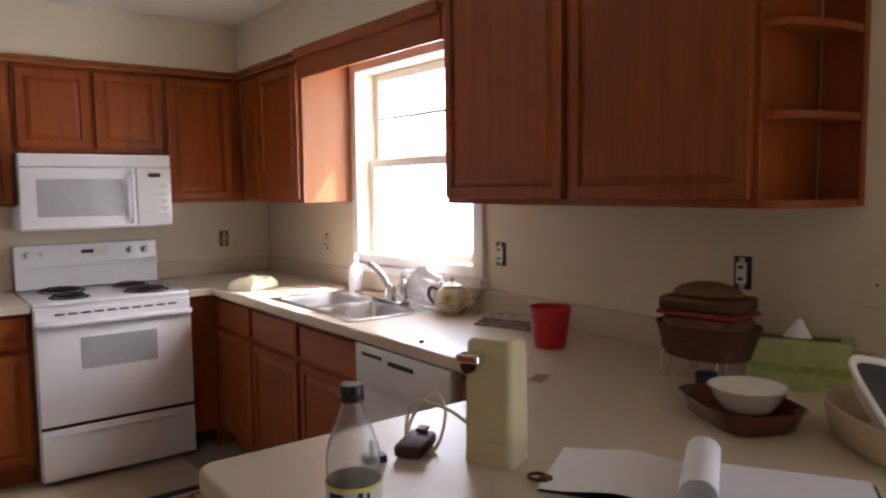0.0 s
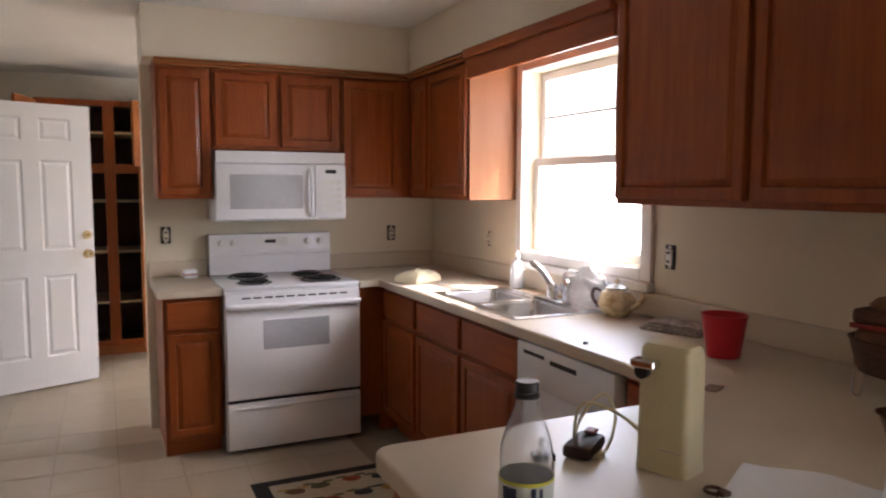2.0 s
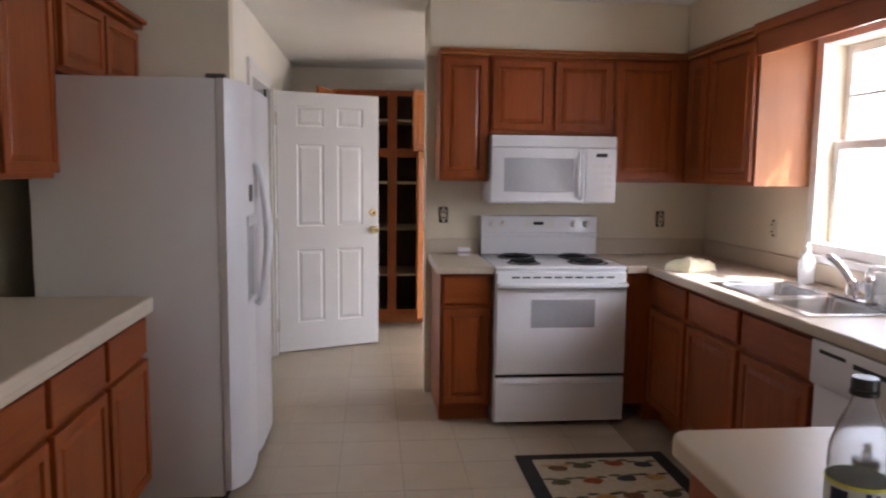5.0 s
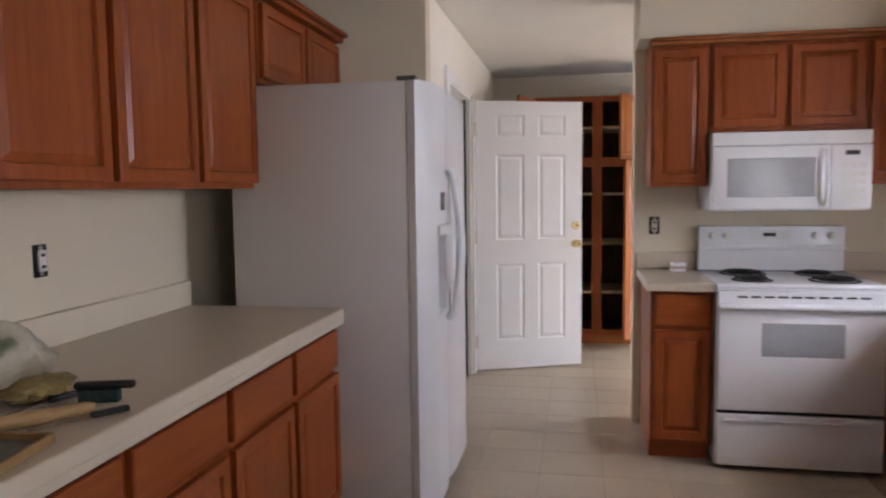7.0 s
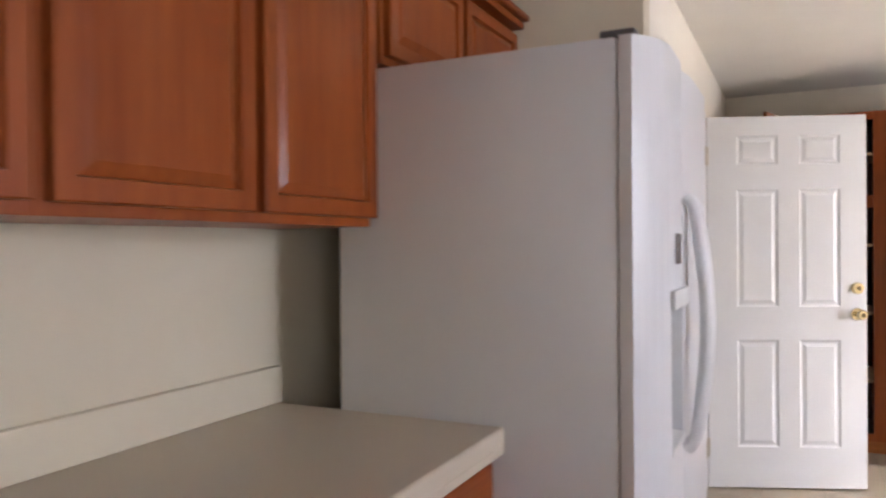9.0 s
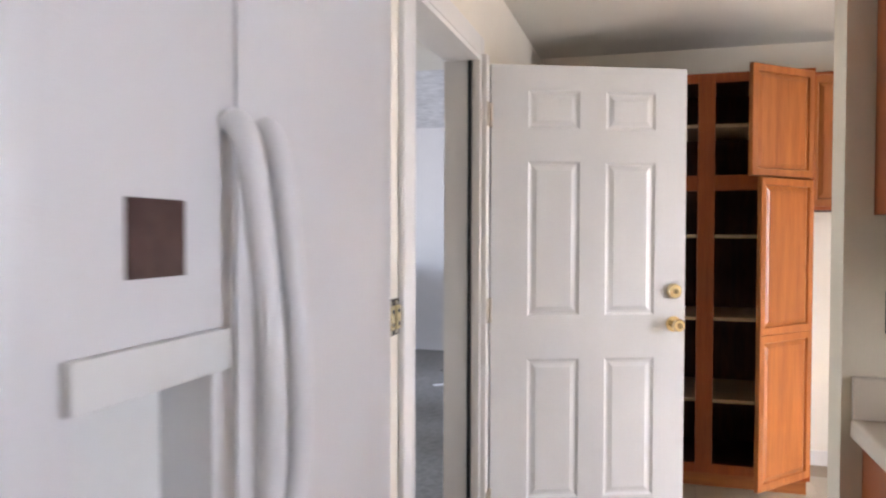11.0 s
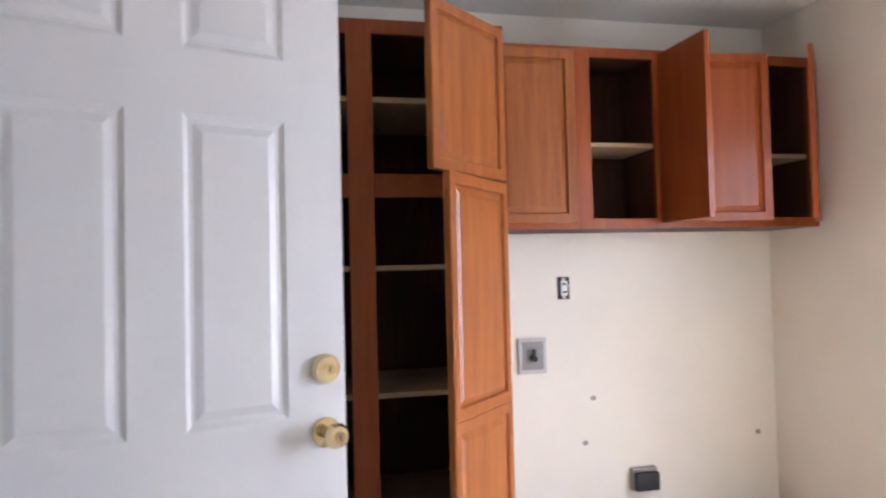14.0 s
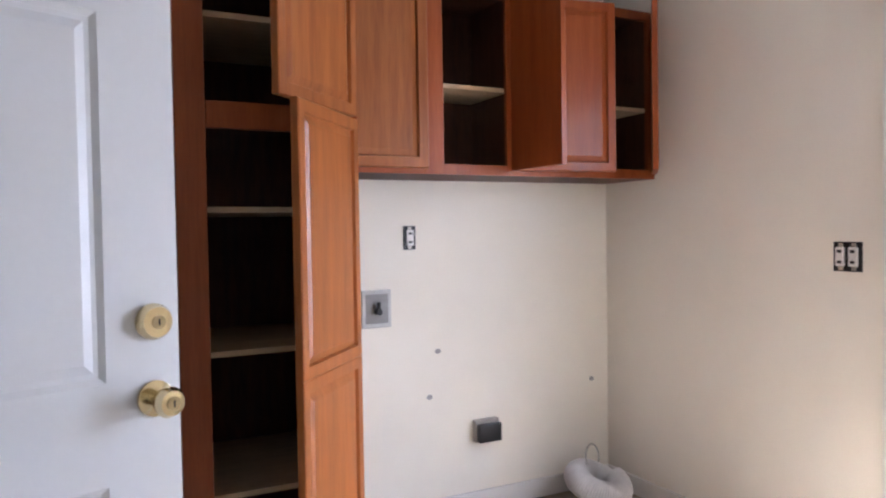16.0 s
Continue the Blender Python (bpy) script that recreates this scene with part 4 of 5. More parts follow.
# ---- electric can opener ----
co = thing("can_opener", pose(-1.10, -3.54, 0.916, 0, 0, -70), "almond electric can opener with its cord", "can opener")
bm = bmesh.new()
rows = [(0.0, 0.108, 0.086), (0.02, 0.106, 0.084), (0.12, 0.106, 0.078), (0.21, 0.106, 0.074), (0.238, 0.102, 0.068), (0.246, 0.09, 0.055)]
rings = []
for z, w, dd in rows:
    pts = []
    for cx, cy, a0 in ((1, 1, 0), (-1, 1, 90), (-1, -1, 180), (1, -1, 270)):
        r = 0.014
        for k in range(5):
            a = radians(a0 + 22.5 * k)
            pts.append(bm.verts.new((cx * (w / 2 - r) + r * math.cos(a), cy * (dd / 2 - r) + r * math.sin(a), z)))
    rings.append(pts)
for a, b in zip(rings, rings[1:]):
    for k in range(len(a)):
        bm.faces.new((a[k], a[(k + 1) % len(a)], b[(k + 1) % len(b)], b[k]))
bm.faces.new(rings[0][::-1])
bm.faces.new(rings[-1])
part("housing", bm, ALMOND, co, smooth=True)
bx("lever", CHROME, co, -0.05, 0.0, -0.075, -0.044, 0.205, 0.222, 0.004, "chrome piercing lever")
bm = bmesh.new()
rod(bm, (-0.035, -0.044, 0.195), (-0.035, -0.058, 0.195), 0.014, sides=18)
part("cutting_wheel", bm, BLACK, co)
bx("trim_line", NICKEL, co, 0.0, 0.045, -0.0505, -0.0485, 0.05, 0.053)
bm = bmesh.new()
tube(bm, curve([(-0.06, 0.02, 0.03), (-0.10, 0.04, 0.05), (-0.15, 0.03, 0.075), (-0.19, -0.01, 0.09), (-0.20, -0.03, 0.05), (-0.17, -0.06, 0.006), (-0.13, -0.03, 0.004), (-0.14, 0.03, 0.06), (-0.18, 0.05, 0.10), (-0.21, 0.02, 0.06), (-0.19, -0.05, 0.006), (-0.12, -0.06, 0.004)], 7), 0.0035, 6)
part("cord", bm, ALMOND, co, smooth=True)

wl = thing("key_case", pose(-1.20, -3.40, 0.916, 0, 0, 35), "dark brown leather key case", "key case")
bx("case", material("dark_leather", (0.045, 0.022, 0.016), 0.5, vary=0.3, scale=30, bump=0.2), wl, -0.055, 0.055, -0.03, 0.03, 0, 0.028, 0.01, smooth=True)
bx("clasp", material("red_leather", (0.16, 0.02, 0.02), 0.5), wl, 0.03, 0.06, -0.012, 0.012, 0.0285, 0.035, 0.003)
pl = thing("plug", pose(-1.30, -3.40, 0.916, 0, 0, -15), "small black adapter with a chrome stud", "adapter")
bx("block", BLACK, pl, -0.022, 0.022, -0.016, 0.016, 0, 0.016, 0.003)
bm = bmesh.new()
lathe(bm, [(0.009, 0.0165), (0.008, 0.03), (0.005, 0.034), (0.008, 0.04), (0.003, 0.046)], sides=14)
part("stud", bm, CHROME, pl, smooth=True)
ky = thing("key_ring", pose(-1.112, -3.665, 0.916), "small brown key ring beside the notepad", "keys")
bm = bmesh.new()
tube(bm, [(0.016 * math.cos(k / 16 * 2 * math.pi), 0.016 * math.sin(k / 16 * 2 * math.pi), 0.006) for k in range(17)], 0.0035, 6)
part("ring", bm, material("brown_metal", (0.10, 0.05, 0.03), 0.4), ky, smooth=True)
bx("fob", material("brown_leather", (0.12, 0.05, 0.03), 0.5), ky, -0.01, 0.012, -0.03, -0.013, 0.0, 0.014, 0.003)
cb = thing("crumb", pose(-0.58, -2.56, 0.916), "small dark crumb on the worktop", "crumb")
bx("crumb", BLACK, cb, -0.008, 0.008, -0.006, 0.006, 0, 0.008, 0.003)
cd = thing("card", pose(-0.60, -3.16, 0.916, 0, 0, 25), "small brown card scrap on the worktop", "card")
bx("card", material("brown_card", (0.25, 0.17, 0.10), 0.7), cd, -0.035, 0.035, -0.02, 0.02, 0, 0.002)

# ---- drink bottle ----
bt = thing("drink_bottle", pose(-1.468, -3.607, 0.916) @ Matrix.Diagonal((1.25, 1.25, 1.0, 1.0)), "clear plastic bottle with printed label and black cap", "bottle")
bm = bmesh.new()
lathe(bm, [(0.028, 0.0), (0.034, 0.008), (0.035, 0.03), (0.0335, 0.06), (0.035, 0.10), (0.034, 0.125), (0.027, 0.155), (0.017, 0.185), (0.0135, 0.20), (0.0135, 0.215),
            (0.0125, 0.215), (0.0125, 0.2), (0.016, 0.185), (0.026, 0.155), (0.033, 0.125), (0.034, 0.1), (0.0325, 0.06), (0.034, 0.03), (0.033, 0.009), (0.027, 0.002)], sides=32)
part("bottle", bm, material("cloudy_plastic", (0.95, 0.96, 0.97), 0.1, vary=0.02, transmission=0.93, ior=1.25), bt, smooth=True)
bm = bmesh.new()
lathe(bm, [(0.0355, 0.012), (0.0362, 0.015), (0.0362, 0.074), (0.0355, 0.077)], sides=32, close=False)
lab = part("label", bm, material("pale_label", (0.62, 0.66, 0.62), 0.5, vary=0.1, scale=30), bt, "pale printed label", smooth=True)
bm = bmesh.new()
lathe(bm, [(0.0366, 0.072), (0.0366, 0.078)], sides=32, close=False)
part("label_band", bm, material("yellow_band", (0.62, 0.60, 0.08), 0.5), lab, "yellow label rim", smooth=True)
for a0, z0, z1, w in ((185, 0.046, 0.068, 34), (248, 0.046, 0.07, 10), (266, 0.040, 0.068, 7), (190, 0.022, 0.036, 40)):
    bm = bmesh.new()
    low, high = [], []
    for k in range(7):
        a = radians(a0 + w * k / 6)
        low.append(bm.verts.new((0.0369 * math.cos(a), 0.0369 * math.sin(a), z0)))
        high.append(bm.verts.new((0.0369 * math.cos(a), 0.0369 * math.sin(a), z1)))
    for k in range(6):
        bm.faces.new((low[k], low[k + 1], high[k + 1], high[k]))
    part("print_bar", bm, material("label_ink", (0.02, 0.03, 0.07), 0.5), lab)
bm = bmesh.new()
lathe(bm, [(0.0155, 0.2155), (0.0155, 0.230), (0.0145, 0.2325), (0.002, 0.2325)], sides=28)
part("cap", bm, BLACK, bt, smooth=True)
bm = bmesh.new()
lathe(bm, [(0.0145, 0.205), (0.0165, 0.206), (0.0165, 0.213), (0.0145, 0.214)], sides=28, close=False)
part("neck_ring", bm, BLACK, bt, smooth=True)

# ---- baskets, dishes, tissues ----
bk = thing("basket_stand", pose(-0.235, -3.455, 0.916) @ Matrix.Diagonal((0.95, 0.87, 1.13, 1.0)), "brown wicker oval basket on wire legs", "basket")
for dx, dy in ((-0.07, -0.10), (-0.07, 0.10), (0.07, -0.10), (0.07, 0.10)):
    bm = bmesh.new()
    tube(bm, curve([(dx, dy - 0.016, 0.058), (dx * 1.1, dy - 0.012, 0.006), (dx * 1.1, dy + 0.012, 0.006), (dx, dy + 0.016, 0.058)], 5), 0.0028, 6)
    part("leg", bm, STEEL, bk, smooth=True)
bm = bmesh.new()
lathe(bm, [(0.125, 0.055), (0.14, 0.058), (0.158, 0.10), (0.168, 0.128), (0.174, 0.135), (0.166, 0.137), (0.15, 0.1), (0.13, 0.064)], sides=44, sx=0.72, sy=1.0)
part("basket", bm, WICKER, bk, smooth=True)
for k, (w, l, z0, z1, mat, nm) in enumerate(((0.155, 0.25, 0.062, 0.158, WICKER2, "tan wicker bread basket"), (0.165, 0.265, 0.1585, 0.17, REDBAND, "dark red folded napkin"),
                                             (0.16, 0.26, 0.1705, 0.205, WICKER, "brown wicker box"), (0.12, 0.2, 0.2055, 0.235, WICKER2, "upturned tan wicker bowl"))):
    t = thing(("bread_basket", "napkin", "wicker_box", "wicker_bowl")[k], pose(-0.235, -3.455, 0.916, 0, 0, 4 * k) @ Matrix.Diagonal((0.95, 0.87, 1.13, 1.0)), nm + " in a stack of baskets", ("basket", "napkin", "box", "bowl")[k])
    bm = bmesh.new()
    if k == 3:
        lathe(bm, [(0.10, z0), (0.105, z0 + 0.006), (0.085, z1 - 0.008), (0.04, z1 + 0.004), (0.01, z1 + 0.006)], sides=32, sx=0.6, sy=1.1)
    else:
        box(bm, -w / 2, w / 2, -l / 2, l / 2, z0, z1, min(0.02, (z1 - z0) * 0.35), 3)
    part("body", bm, mat, t, smooth=True)
gc = thing("candle_glass", pose(-0.36, -3.535, 0.916), "small dark glass jar beside the baskets", "jar")
bm = bmesh.new()
lathe(bm, [(0.024, 0), (0.028, 0.004), (0.03, 0.05), (0.027, 0.052)], sides=20)
part("jar", bm, material("dark_blue_glass", (0.03, 0.03, 0.05), 0.1), gc, smooth=True)

tb = thing("tissue_box", pose(-0.12, -3.655, 0.916, 0, 0, 24), "pale green tissue box with a white tissue", "tissue box")
bx("carton", GREEN, tb, -0.06, 0.06, -0.125, 0.125, 0, 0.128, 0.002)
bx("pattern_band", material("dark_green_print", (0.28, 0.42, 0.10), 0.6, vary=0.3, scale=40), tb, -0.0608, 0.0608, -0.1258, 0.1258, 0.045, 0.065)
bx("slot", BLACK, tb, -0.02, 0.02, -0.1, 0.1, 0.1283, 0.1293)
bm = bmesh.new()
bmesh.ops.create_cone(bm, cap_ends=False, segments=18, radius1=0.035, radius2=0.006, depth=0.05, matrix=Matrix.Translation((0, 0, 0.1545)))
for v in bm.verts:
    v.co += Vector((noise.noise(v.co * 60) * 0.012, noise.noise(v.co * 50 + Vector((3, 1, 2))) * 0.015, 0))
    v.co.x *= 0.5
part("tissue", bm, PAPER, tb, smooth=True)

cs = thing("baking_dish", pose(-0.51, -3.715, 0.916, 0, 0, -28), "dark amber glass baking dish", "dish")
bm = bmesh.new()
oblong(bm, [(0.08, 0.115, 0), (0.088, 0.122, 0.006), (0.1, 0.135, 0.046), (0.106, 0.142, 0.05), (0.1, 0.136, 0.052), (0.092, 0.128, 0.046), (0.082, 0.116, 0.01)])
part("dish", bm, AMBER, cs, smooth=True)
wb = thing("bowl", pose(-0.495, -3.725, 0.944) @ Matrix.Scale(0.87, 4), "white ceramic bowl stacked on the baking dish", "bowl")
bm = bmesh.new()
lathe(bm, [(0.062, 0), (0.066, 0.004), (0.085, 0.03), (0.098, 0.056), (0.101, 0.06), (0.096, 0.06), (0.08, 0.03), (0.058, 0.008)], sides=40)
part("bowl", bm, CERAMIC, wb, smooth=True)
ro = thing("stoneware_dish", pose(-0.45, -4.01, 0.916, 0, 0, -40), "deep tan oval stoneware dish", "dish")
bm = bmesh.new()
oblong(bm, [(0.075, 0.14, 0), (0.085, 0.15, 0.01), (0.098, 0.165, 0.075), (0.104, 0.171, 0.08), (0.097, 0.164, 0.08), (0.088, 0.155, 0.07), (0.075, 0.14, 0.012)], power=2.8)
part("dish", bm, TANPOT, ro, smooth=True)
tr = thing("loaf_pan", pose(-0.43, -4.01, 0.975, 24, 12, -40), "white-rimmed pan with dark non-stick inside", "pan")
bm = bmesh.new()
oblong(bm, [(0.06, 0.125, 0.0), (0.07, 0.14, 0.035), (0.082, 0.15, 0.04), (0.08, 0.148, 0.046), (0.066, 0.135, 0.042), (0.063, 0.131, 0.03)], power=4)
part("rim", bm, CERAMIC, tr, smooth=True)
bm = bmesh.new()
oblong(bm, [(0.0635, 0.1315, 0.0305), (0.0655, 0.134, 0.037), (0.05, 0.11, 0.0375)], power=4)
part("inside", bm, SLATE, tr, smooth=True)

# ---- notepad ----
npd = thing("notepad", pose(-0.958, -3.59, 0.916, 0, 0, -59.5), "open notepad with white pages curling up", "notepad")
bx("cover", BLACK, npd, 0.0, 0.56, -0.22, 0.004, 0, 0.004, 0.001)
bm = bmesh.new()
n = 26
prof = [(0.27 * k / n, 0.006 + 0.022 * math.sin(math.pi * min(1, k / n * 1.15)) ** 2 * (k / n)) for k in range(n + 1)]
prof += [(0.27 + 0.03 * math.sin(a), 0.034 - 0.026 * math.cos(a)) for a in [math.pi * k / 14 for k in range(1, 22)]]
for (u0, z0), (u1, z1) in zip(prof, prof[1:]):
    a, b, c, e = [bm.verts.new(p) for p in ((u0, -0.22, z0), (u1, -0.22, z1), (u1, -0.002, z1), (u0, -0.002, z0))]
    bm.faces.new((a, b, c, e))
bmesh.ops.remove_doubles(bm, verts=bm.verts, dist=1e-5)
bmesh.ops.solidify(bm, geom=bm.faces[:], thickness=0.0012)
part("curled_page", bm, PAPER, npd, smooth=True)
bx("page_block", PAPER, npd, 0.30, 0.55, -0.215, -0.006, 0.0045, 0.014, 0.001)
bm = bmesh.new()
rod(bm, (0.42, -0.18, 0.0185), (0.52, -0.12, 0.0185), 0.004)
pen = part("pen", bm, BLACK, npd, "black ballpoint pen")

# ---- salt box beside the range ----
sb = thing("spice_box", pose(-1.63, -0.12, 0.916, 0, 0, 12), "small white carton beside the range", "carton")
bx("carton", PAPER, sb, -0.035, 0.035, -0.025, 0.025, 0, 0.05, 0.003)
bx("print_band", material("pink_print", (0.5, 0.35, 0.33), 0.6), sb, -0.0355, 0.0355, -0.0255, 0.0255, 0.015, 0.03)

# ---- left worktop clutter ----
pb = thing("produce_bag", pose(-3.53, -2.83, 0.916), "crumpled milky produce bag with green leaves", "bag")
bm = bmesh.new()
bmesh.ops.create_icosphere(bm, subdivisions=5, radius=1.0)
for v in bm.verts:
    n = 1 + 0.3 * noise.noise(v.co * 1.8 + Vector((5, 2, 1))) + 0.10 * abs(noise.noise(v.co * 4))
    lift = 0.085 + v.co.z * 0.085 * n
    v.co = Vector((v.co.x * 0.10 * n, v.co.y * 0.13 * n, max(0.0, lift * (1 - 0.35 * max(0, v.co.y)))))
part("film", bm, material("thin_film", (0.80, 0.80, 0.74), 0.35, vary=0.12, scale=9, transmission=0.86, ior=1.03), pb, smooth=True)
leafmat = material("green_leaf", (0.06, 0.22, 0.05), 0.5, vary=0.4, scale=30)
for k in range(9):
    bm = bmesh.new()
    bmesh.ops.create_grid(bm, x_segments=6, y_segments=3, size=0.5)
    for v in bm.verts:
        wdt = 1 - (2 * v.co.x) ** 2 * 0.8
        v.co = Vector((v.co.x * 0.075, v.co.y * 0.032 * wdt, 0.012 * math.cos(v.co.x * 5)))
    lf = part("leaf", bm, leafmat, pb, smooth=True)
    lf.matrix_local = pose(random.uniform(-0.05, 0.03), -0.06 + 0.014 * k + random.uniform(-0.02, 0.02), 0.06 + 0.055 * math.sin(k / 9 * 3.1), random.uniform(-40, 40), random.uniform(-50, 10), random.uniform(0, 180))
bo = thing("brush", pose(-3.235, -2.845, 0.916, 0, 0, 16), "black-handled scrub brush with teal bristles", "brush")
bx("handle", BLACK, bo, -0.07, 0.065, -0.012, 0.012, 0.03, 0.048, 0.008, smooth=True)
bx("bristles", material("teal_bristle", (0.02, 0.045, 0.042), 0.7, vary=0.4, scale=80), bo, -0.06, 0.03, -0.012, 0.012, 0.0, 0.0295, 0.003)
ha = thing("wooden_tool", pose(-3.26, -3.0, 0.932, 90, 0, 140), "tan wooden-handled kitchen tool with brass tip", "utensil")
bm = bmesh.new()
lathe(bm, [(0.008, -0.10), (0.014, -0.095), (0.017, -0.03), (0.012, 0.03), (0.014, 0.07), (0.009, 0.09)], sides=18)
part("handle", bm, material("tan_wood", (0.42, 0.27, 0.12), 0.45, vary=0.15, scale=10, stretch=(4, 4, 1)), ha, smooth=True)
bm = bmesh.new()
lathe(bm, [(0.01, -0.118), (0.0125, -0.115), (0.0125, -0.1005)], sides=16)
part("ferrule", bm, material("dark_ferrule", (0.12, 0.08, 0.03), 0.3, 0.8), ha, smooth=True)
for nm, x, y, rz, ln, lab in (("table_knife", -3.20, -2.98, 55, 0.2, "steel table knife with dark handle"), ("paring_knife", -3.36, -2.90, 75, 0.24, "dark kitchen knife lying on the worktop")):
    kn = thing(nm, pose(x, y, 0.916, 0, 0, rz), lab, "knife")
    bx("blade", STEEL, kn, -ln / 2, 0.02, -0.008, 0.008, 0.002, 0.004, 0.0008)
    bx("handle", BLACK, kn, 0.0205, ln / 2, -0.009, 0.009, 0.0, 0.013, 0.004)
pe = thing("food_wrapper", pose(-3.42, -2.84, 0.916, 0, 0, 20), "crumpled yellow and tan food wrapper", "wrapper")
bm = bmesh.new()
bmesh.ops.create_icosphere(bm, subdivisions=3, radius=1.0)
for v in bm.verts:
    n = 1 + 0.4 * noise.noise(v.co * 2.4)
    v.co = Vector((v.co.x * 0.07 * n, v.co.y * 0.10 * n, max(0.0, 0.024 + v.co.z * 0.024 * n)))
part("wrapper", bm, material("tan_wrapper", (0.30, 0.21, 0.08), 0.45, vary=0.5, scale=14, second=(0.42, 0.33, 0.12)), pe)
ty = thing("serving_tray", pose(-3.27, -3.32, 0.916, 0, 0, 8), "dark printed tray with a wooden rim", "tray")
bx("panel", material("dark_print", (0.12, 0.115, 0.11), 0.35, vary=0.5, scale=10), ty, -0.14, 0.13, -0.2, 0.19, 0.002, 0.008)
bm = bmesh.new()
for a in ((-0.15, 0.14, -0.21, -0.2005), (-0.15, 0.14, 0.1905, 0.2), (-0.15, -0.1405, -0.2, 0.19), (0.1305, 0.14, -0.2, 0.19)):
    box(bm, *a, 0.0, 0.02, 0.002)
part("rim", bm, material("rim_wood", (0.30, 0.18, 0.07), 0.45, vary=0.2, scale=12), ty)


# ---- bare outlets and switches ----
def outlet(m, label, gangs=1, device=None, strap=None, boxmat=None):
    """Faces -y in its own frame, back on the wall."""
    o = thing("outlet", m, label, "outlet", "bare outlets")
    w = 0.056 + 0.046 * (gangs - 1)
    bx("wall_box", boxmat or BLACK, o, -w / 2, w / 2, -0.004, 0.0, -0.05, 0.05, 0.001)
    for k in range(gangs):
        x = (k - (gangs - 1) / 2) * 0.046
        d = bx("device", device or TRIM, o, x - 0.016, x + 0.016, -0.014, -0.0045, -0.033, 0.033, 0.003)
        for z in (-0.018, 0.018):
            bx("socket", BLACK, d, x - 0.008, x + 0.008, -0.0152, -0.0142, z - 0.005, z + 0.005)
        bx("strap", strap or NICKEL, o, x - 0.008, x + 0.008, -0.0075, -0.0045, 0.034, 0.046)
        bx("strap", strap or NICKEL, o, x - 0.008, x + 0.008, -0.0075, -0.0045, -0.046, -0.034)
    return o


IVORY = material("ivory_device", (0.62, 0.54, 0.40), 0.4)
outlet(pose(-0.317, 0, 1.143), "ivory outlet without cover plate beside the range", device=IVORY)
outlet(pose(-1.749, 0, 1.165), "ivory outlet without cover plate above the short worktop", device=IVORY)
outlet(pose(0, -0.819, 1.15, 0, 0, WEST), "outlet with two dark mounting screws", boxmat=PAINT, device=PAINT, strap=BLACK)
outlet(pose(0, -2.336, 1.175, 0, 0, WEST), "bare switch in a black box beside the window")
outlet(pose(0, -3.422, 1.19, 0, 0, WEST), "bare outlet in a black wall box")
outlet(pose(LEFT, -2.353, 1.185, 0, 0, EAST), "bare white outlet above the long worktop", boxmat=BLACK)
outlet(pose(-1.058, BACK, 1.222), "bare white outlet on the laundry wall")
outlet(pose(0, 1.495, 1.142, 0, 0, WEST), "double bare switch beside the outside door", gangs=2)
outlet(pose(-2.97, -0.005, 1.11, 0, 0, EAST), "double bare switch beside the open doorway", gangs=2, device=material("aged_device", (0.5, 0.42, 0.22), 0.5, vary=0.3, scale=60))
bp2 = thing("blank_plate", pose(0, -3.80, 1.19, 0, 0, WEST), "cream blank cover plate with centre screw", "cover plate")
bx("plate", PAINT, bp2, -0.036, 0.036, -0.007, 0, -0.06, 0.06, 0.003)
bm = bmesh.new()
rod(bm, (0, -0.0072, 0), (0, -0.009, 0), 0.004)
part("screw", bm, BLACK, bp2)

# ---- laundry fittings ----
wbx = thing("washer_box", pose(-1.215, BACK, 0.93), "grey washer supply box with valve", "supply box")
bx("plate", material("grey_white_plastic", (0.55, 0.54, 0.52), 0.4), wbx, -0.065, 0.065, -0.012, 0, -0.078, 0.078, 0.003)
# recess drawn as a flat panel, darker grey than the plate
bx("recess", material("darker_grey_recess", (0.30, 0.29, 0.28), 0.6), wbx, -0.05, 0.05, -0.014, -0.0125, -0.06, 0.062)
bm = bmesh.new()
rod(bm, (0.0, -0.0142, -0.01), (0.0, -0.045, -0.01), 0.013)
rod(bm, (0.0, -0.035, -0.01), (0.0, -0.035, 0.03), 0.008)
part("valve", bm, BLACK, wbx)
do = thing("dryer_outlet", pose(-0.705, BACK, 0.355), "black surface-mounted dryer outlet", "outlet")
bx("base", material("tan_base", (0.40, 0.36, 0.31), 0.5), do, -0.06, 0.06, -0.03, 0, -0.045, 0.052, 0.003)
bx("cover", BLACK, do, -0.056, 0.056, -0.062, -0.0305, -0.042, 0.038, 0.005, smooth=True)
for x, z in ((-0.93, 0.728), (-0.974, 0.532), (-0.10, 0.52)):
    hp = thing("wall_anchor", pose(x, BACK, z), "small grey anchor plug in the wall paint", "wall anchor", "wall anchors")
    bm = bmesh.new()
    lathe(bm, [(0.014, 0.0), (0.012, 0.004), (0.004, 0.005)], sides=12, sy=0.8)
    a = part("anchor", bm, material("grey_filler", (0.36, 0.34, 0.33), 0.8), hp)
    a.matrix_local = pose(0, 0, 0, 90)
hs = thing("dryer_duct", pose(-0.25, 2.52, 0.088, 22, 4, 20), "coiled white ribbed dryer duct on the floor", "duct")
bm = bmesh.new()
rings = []
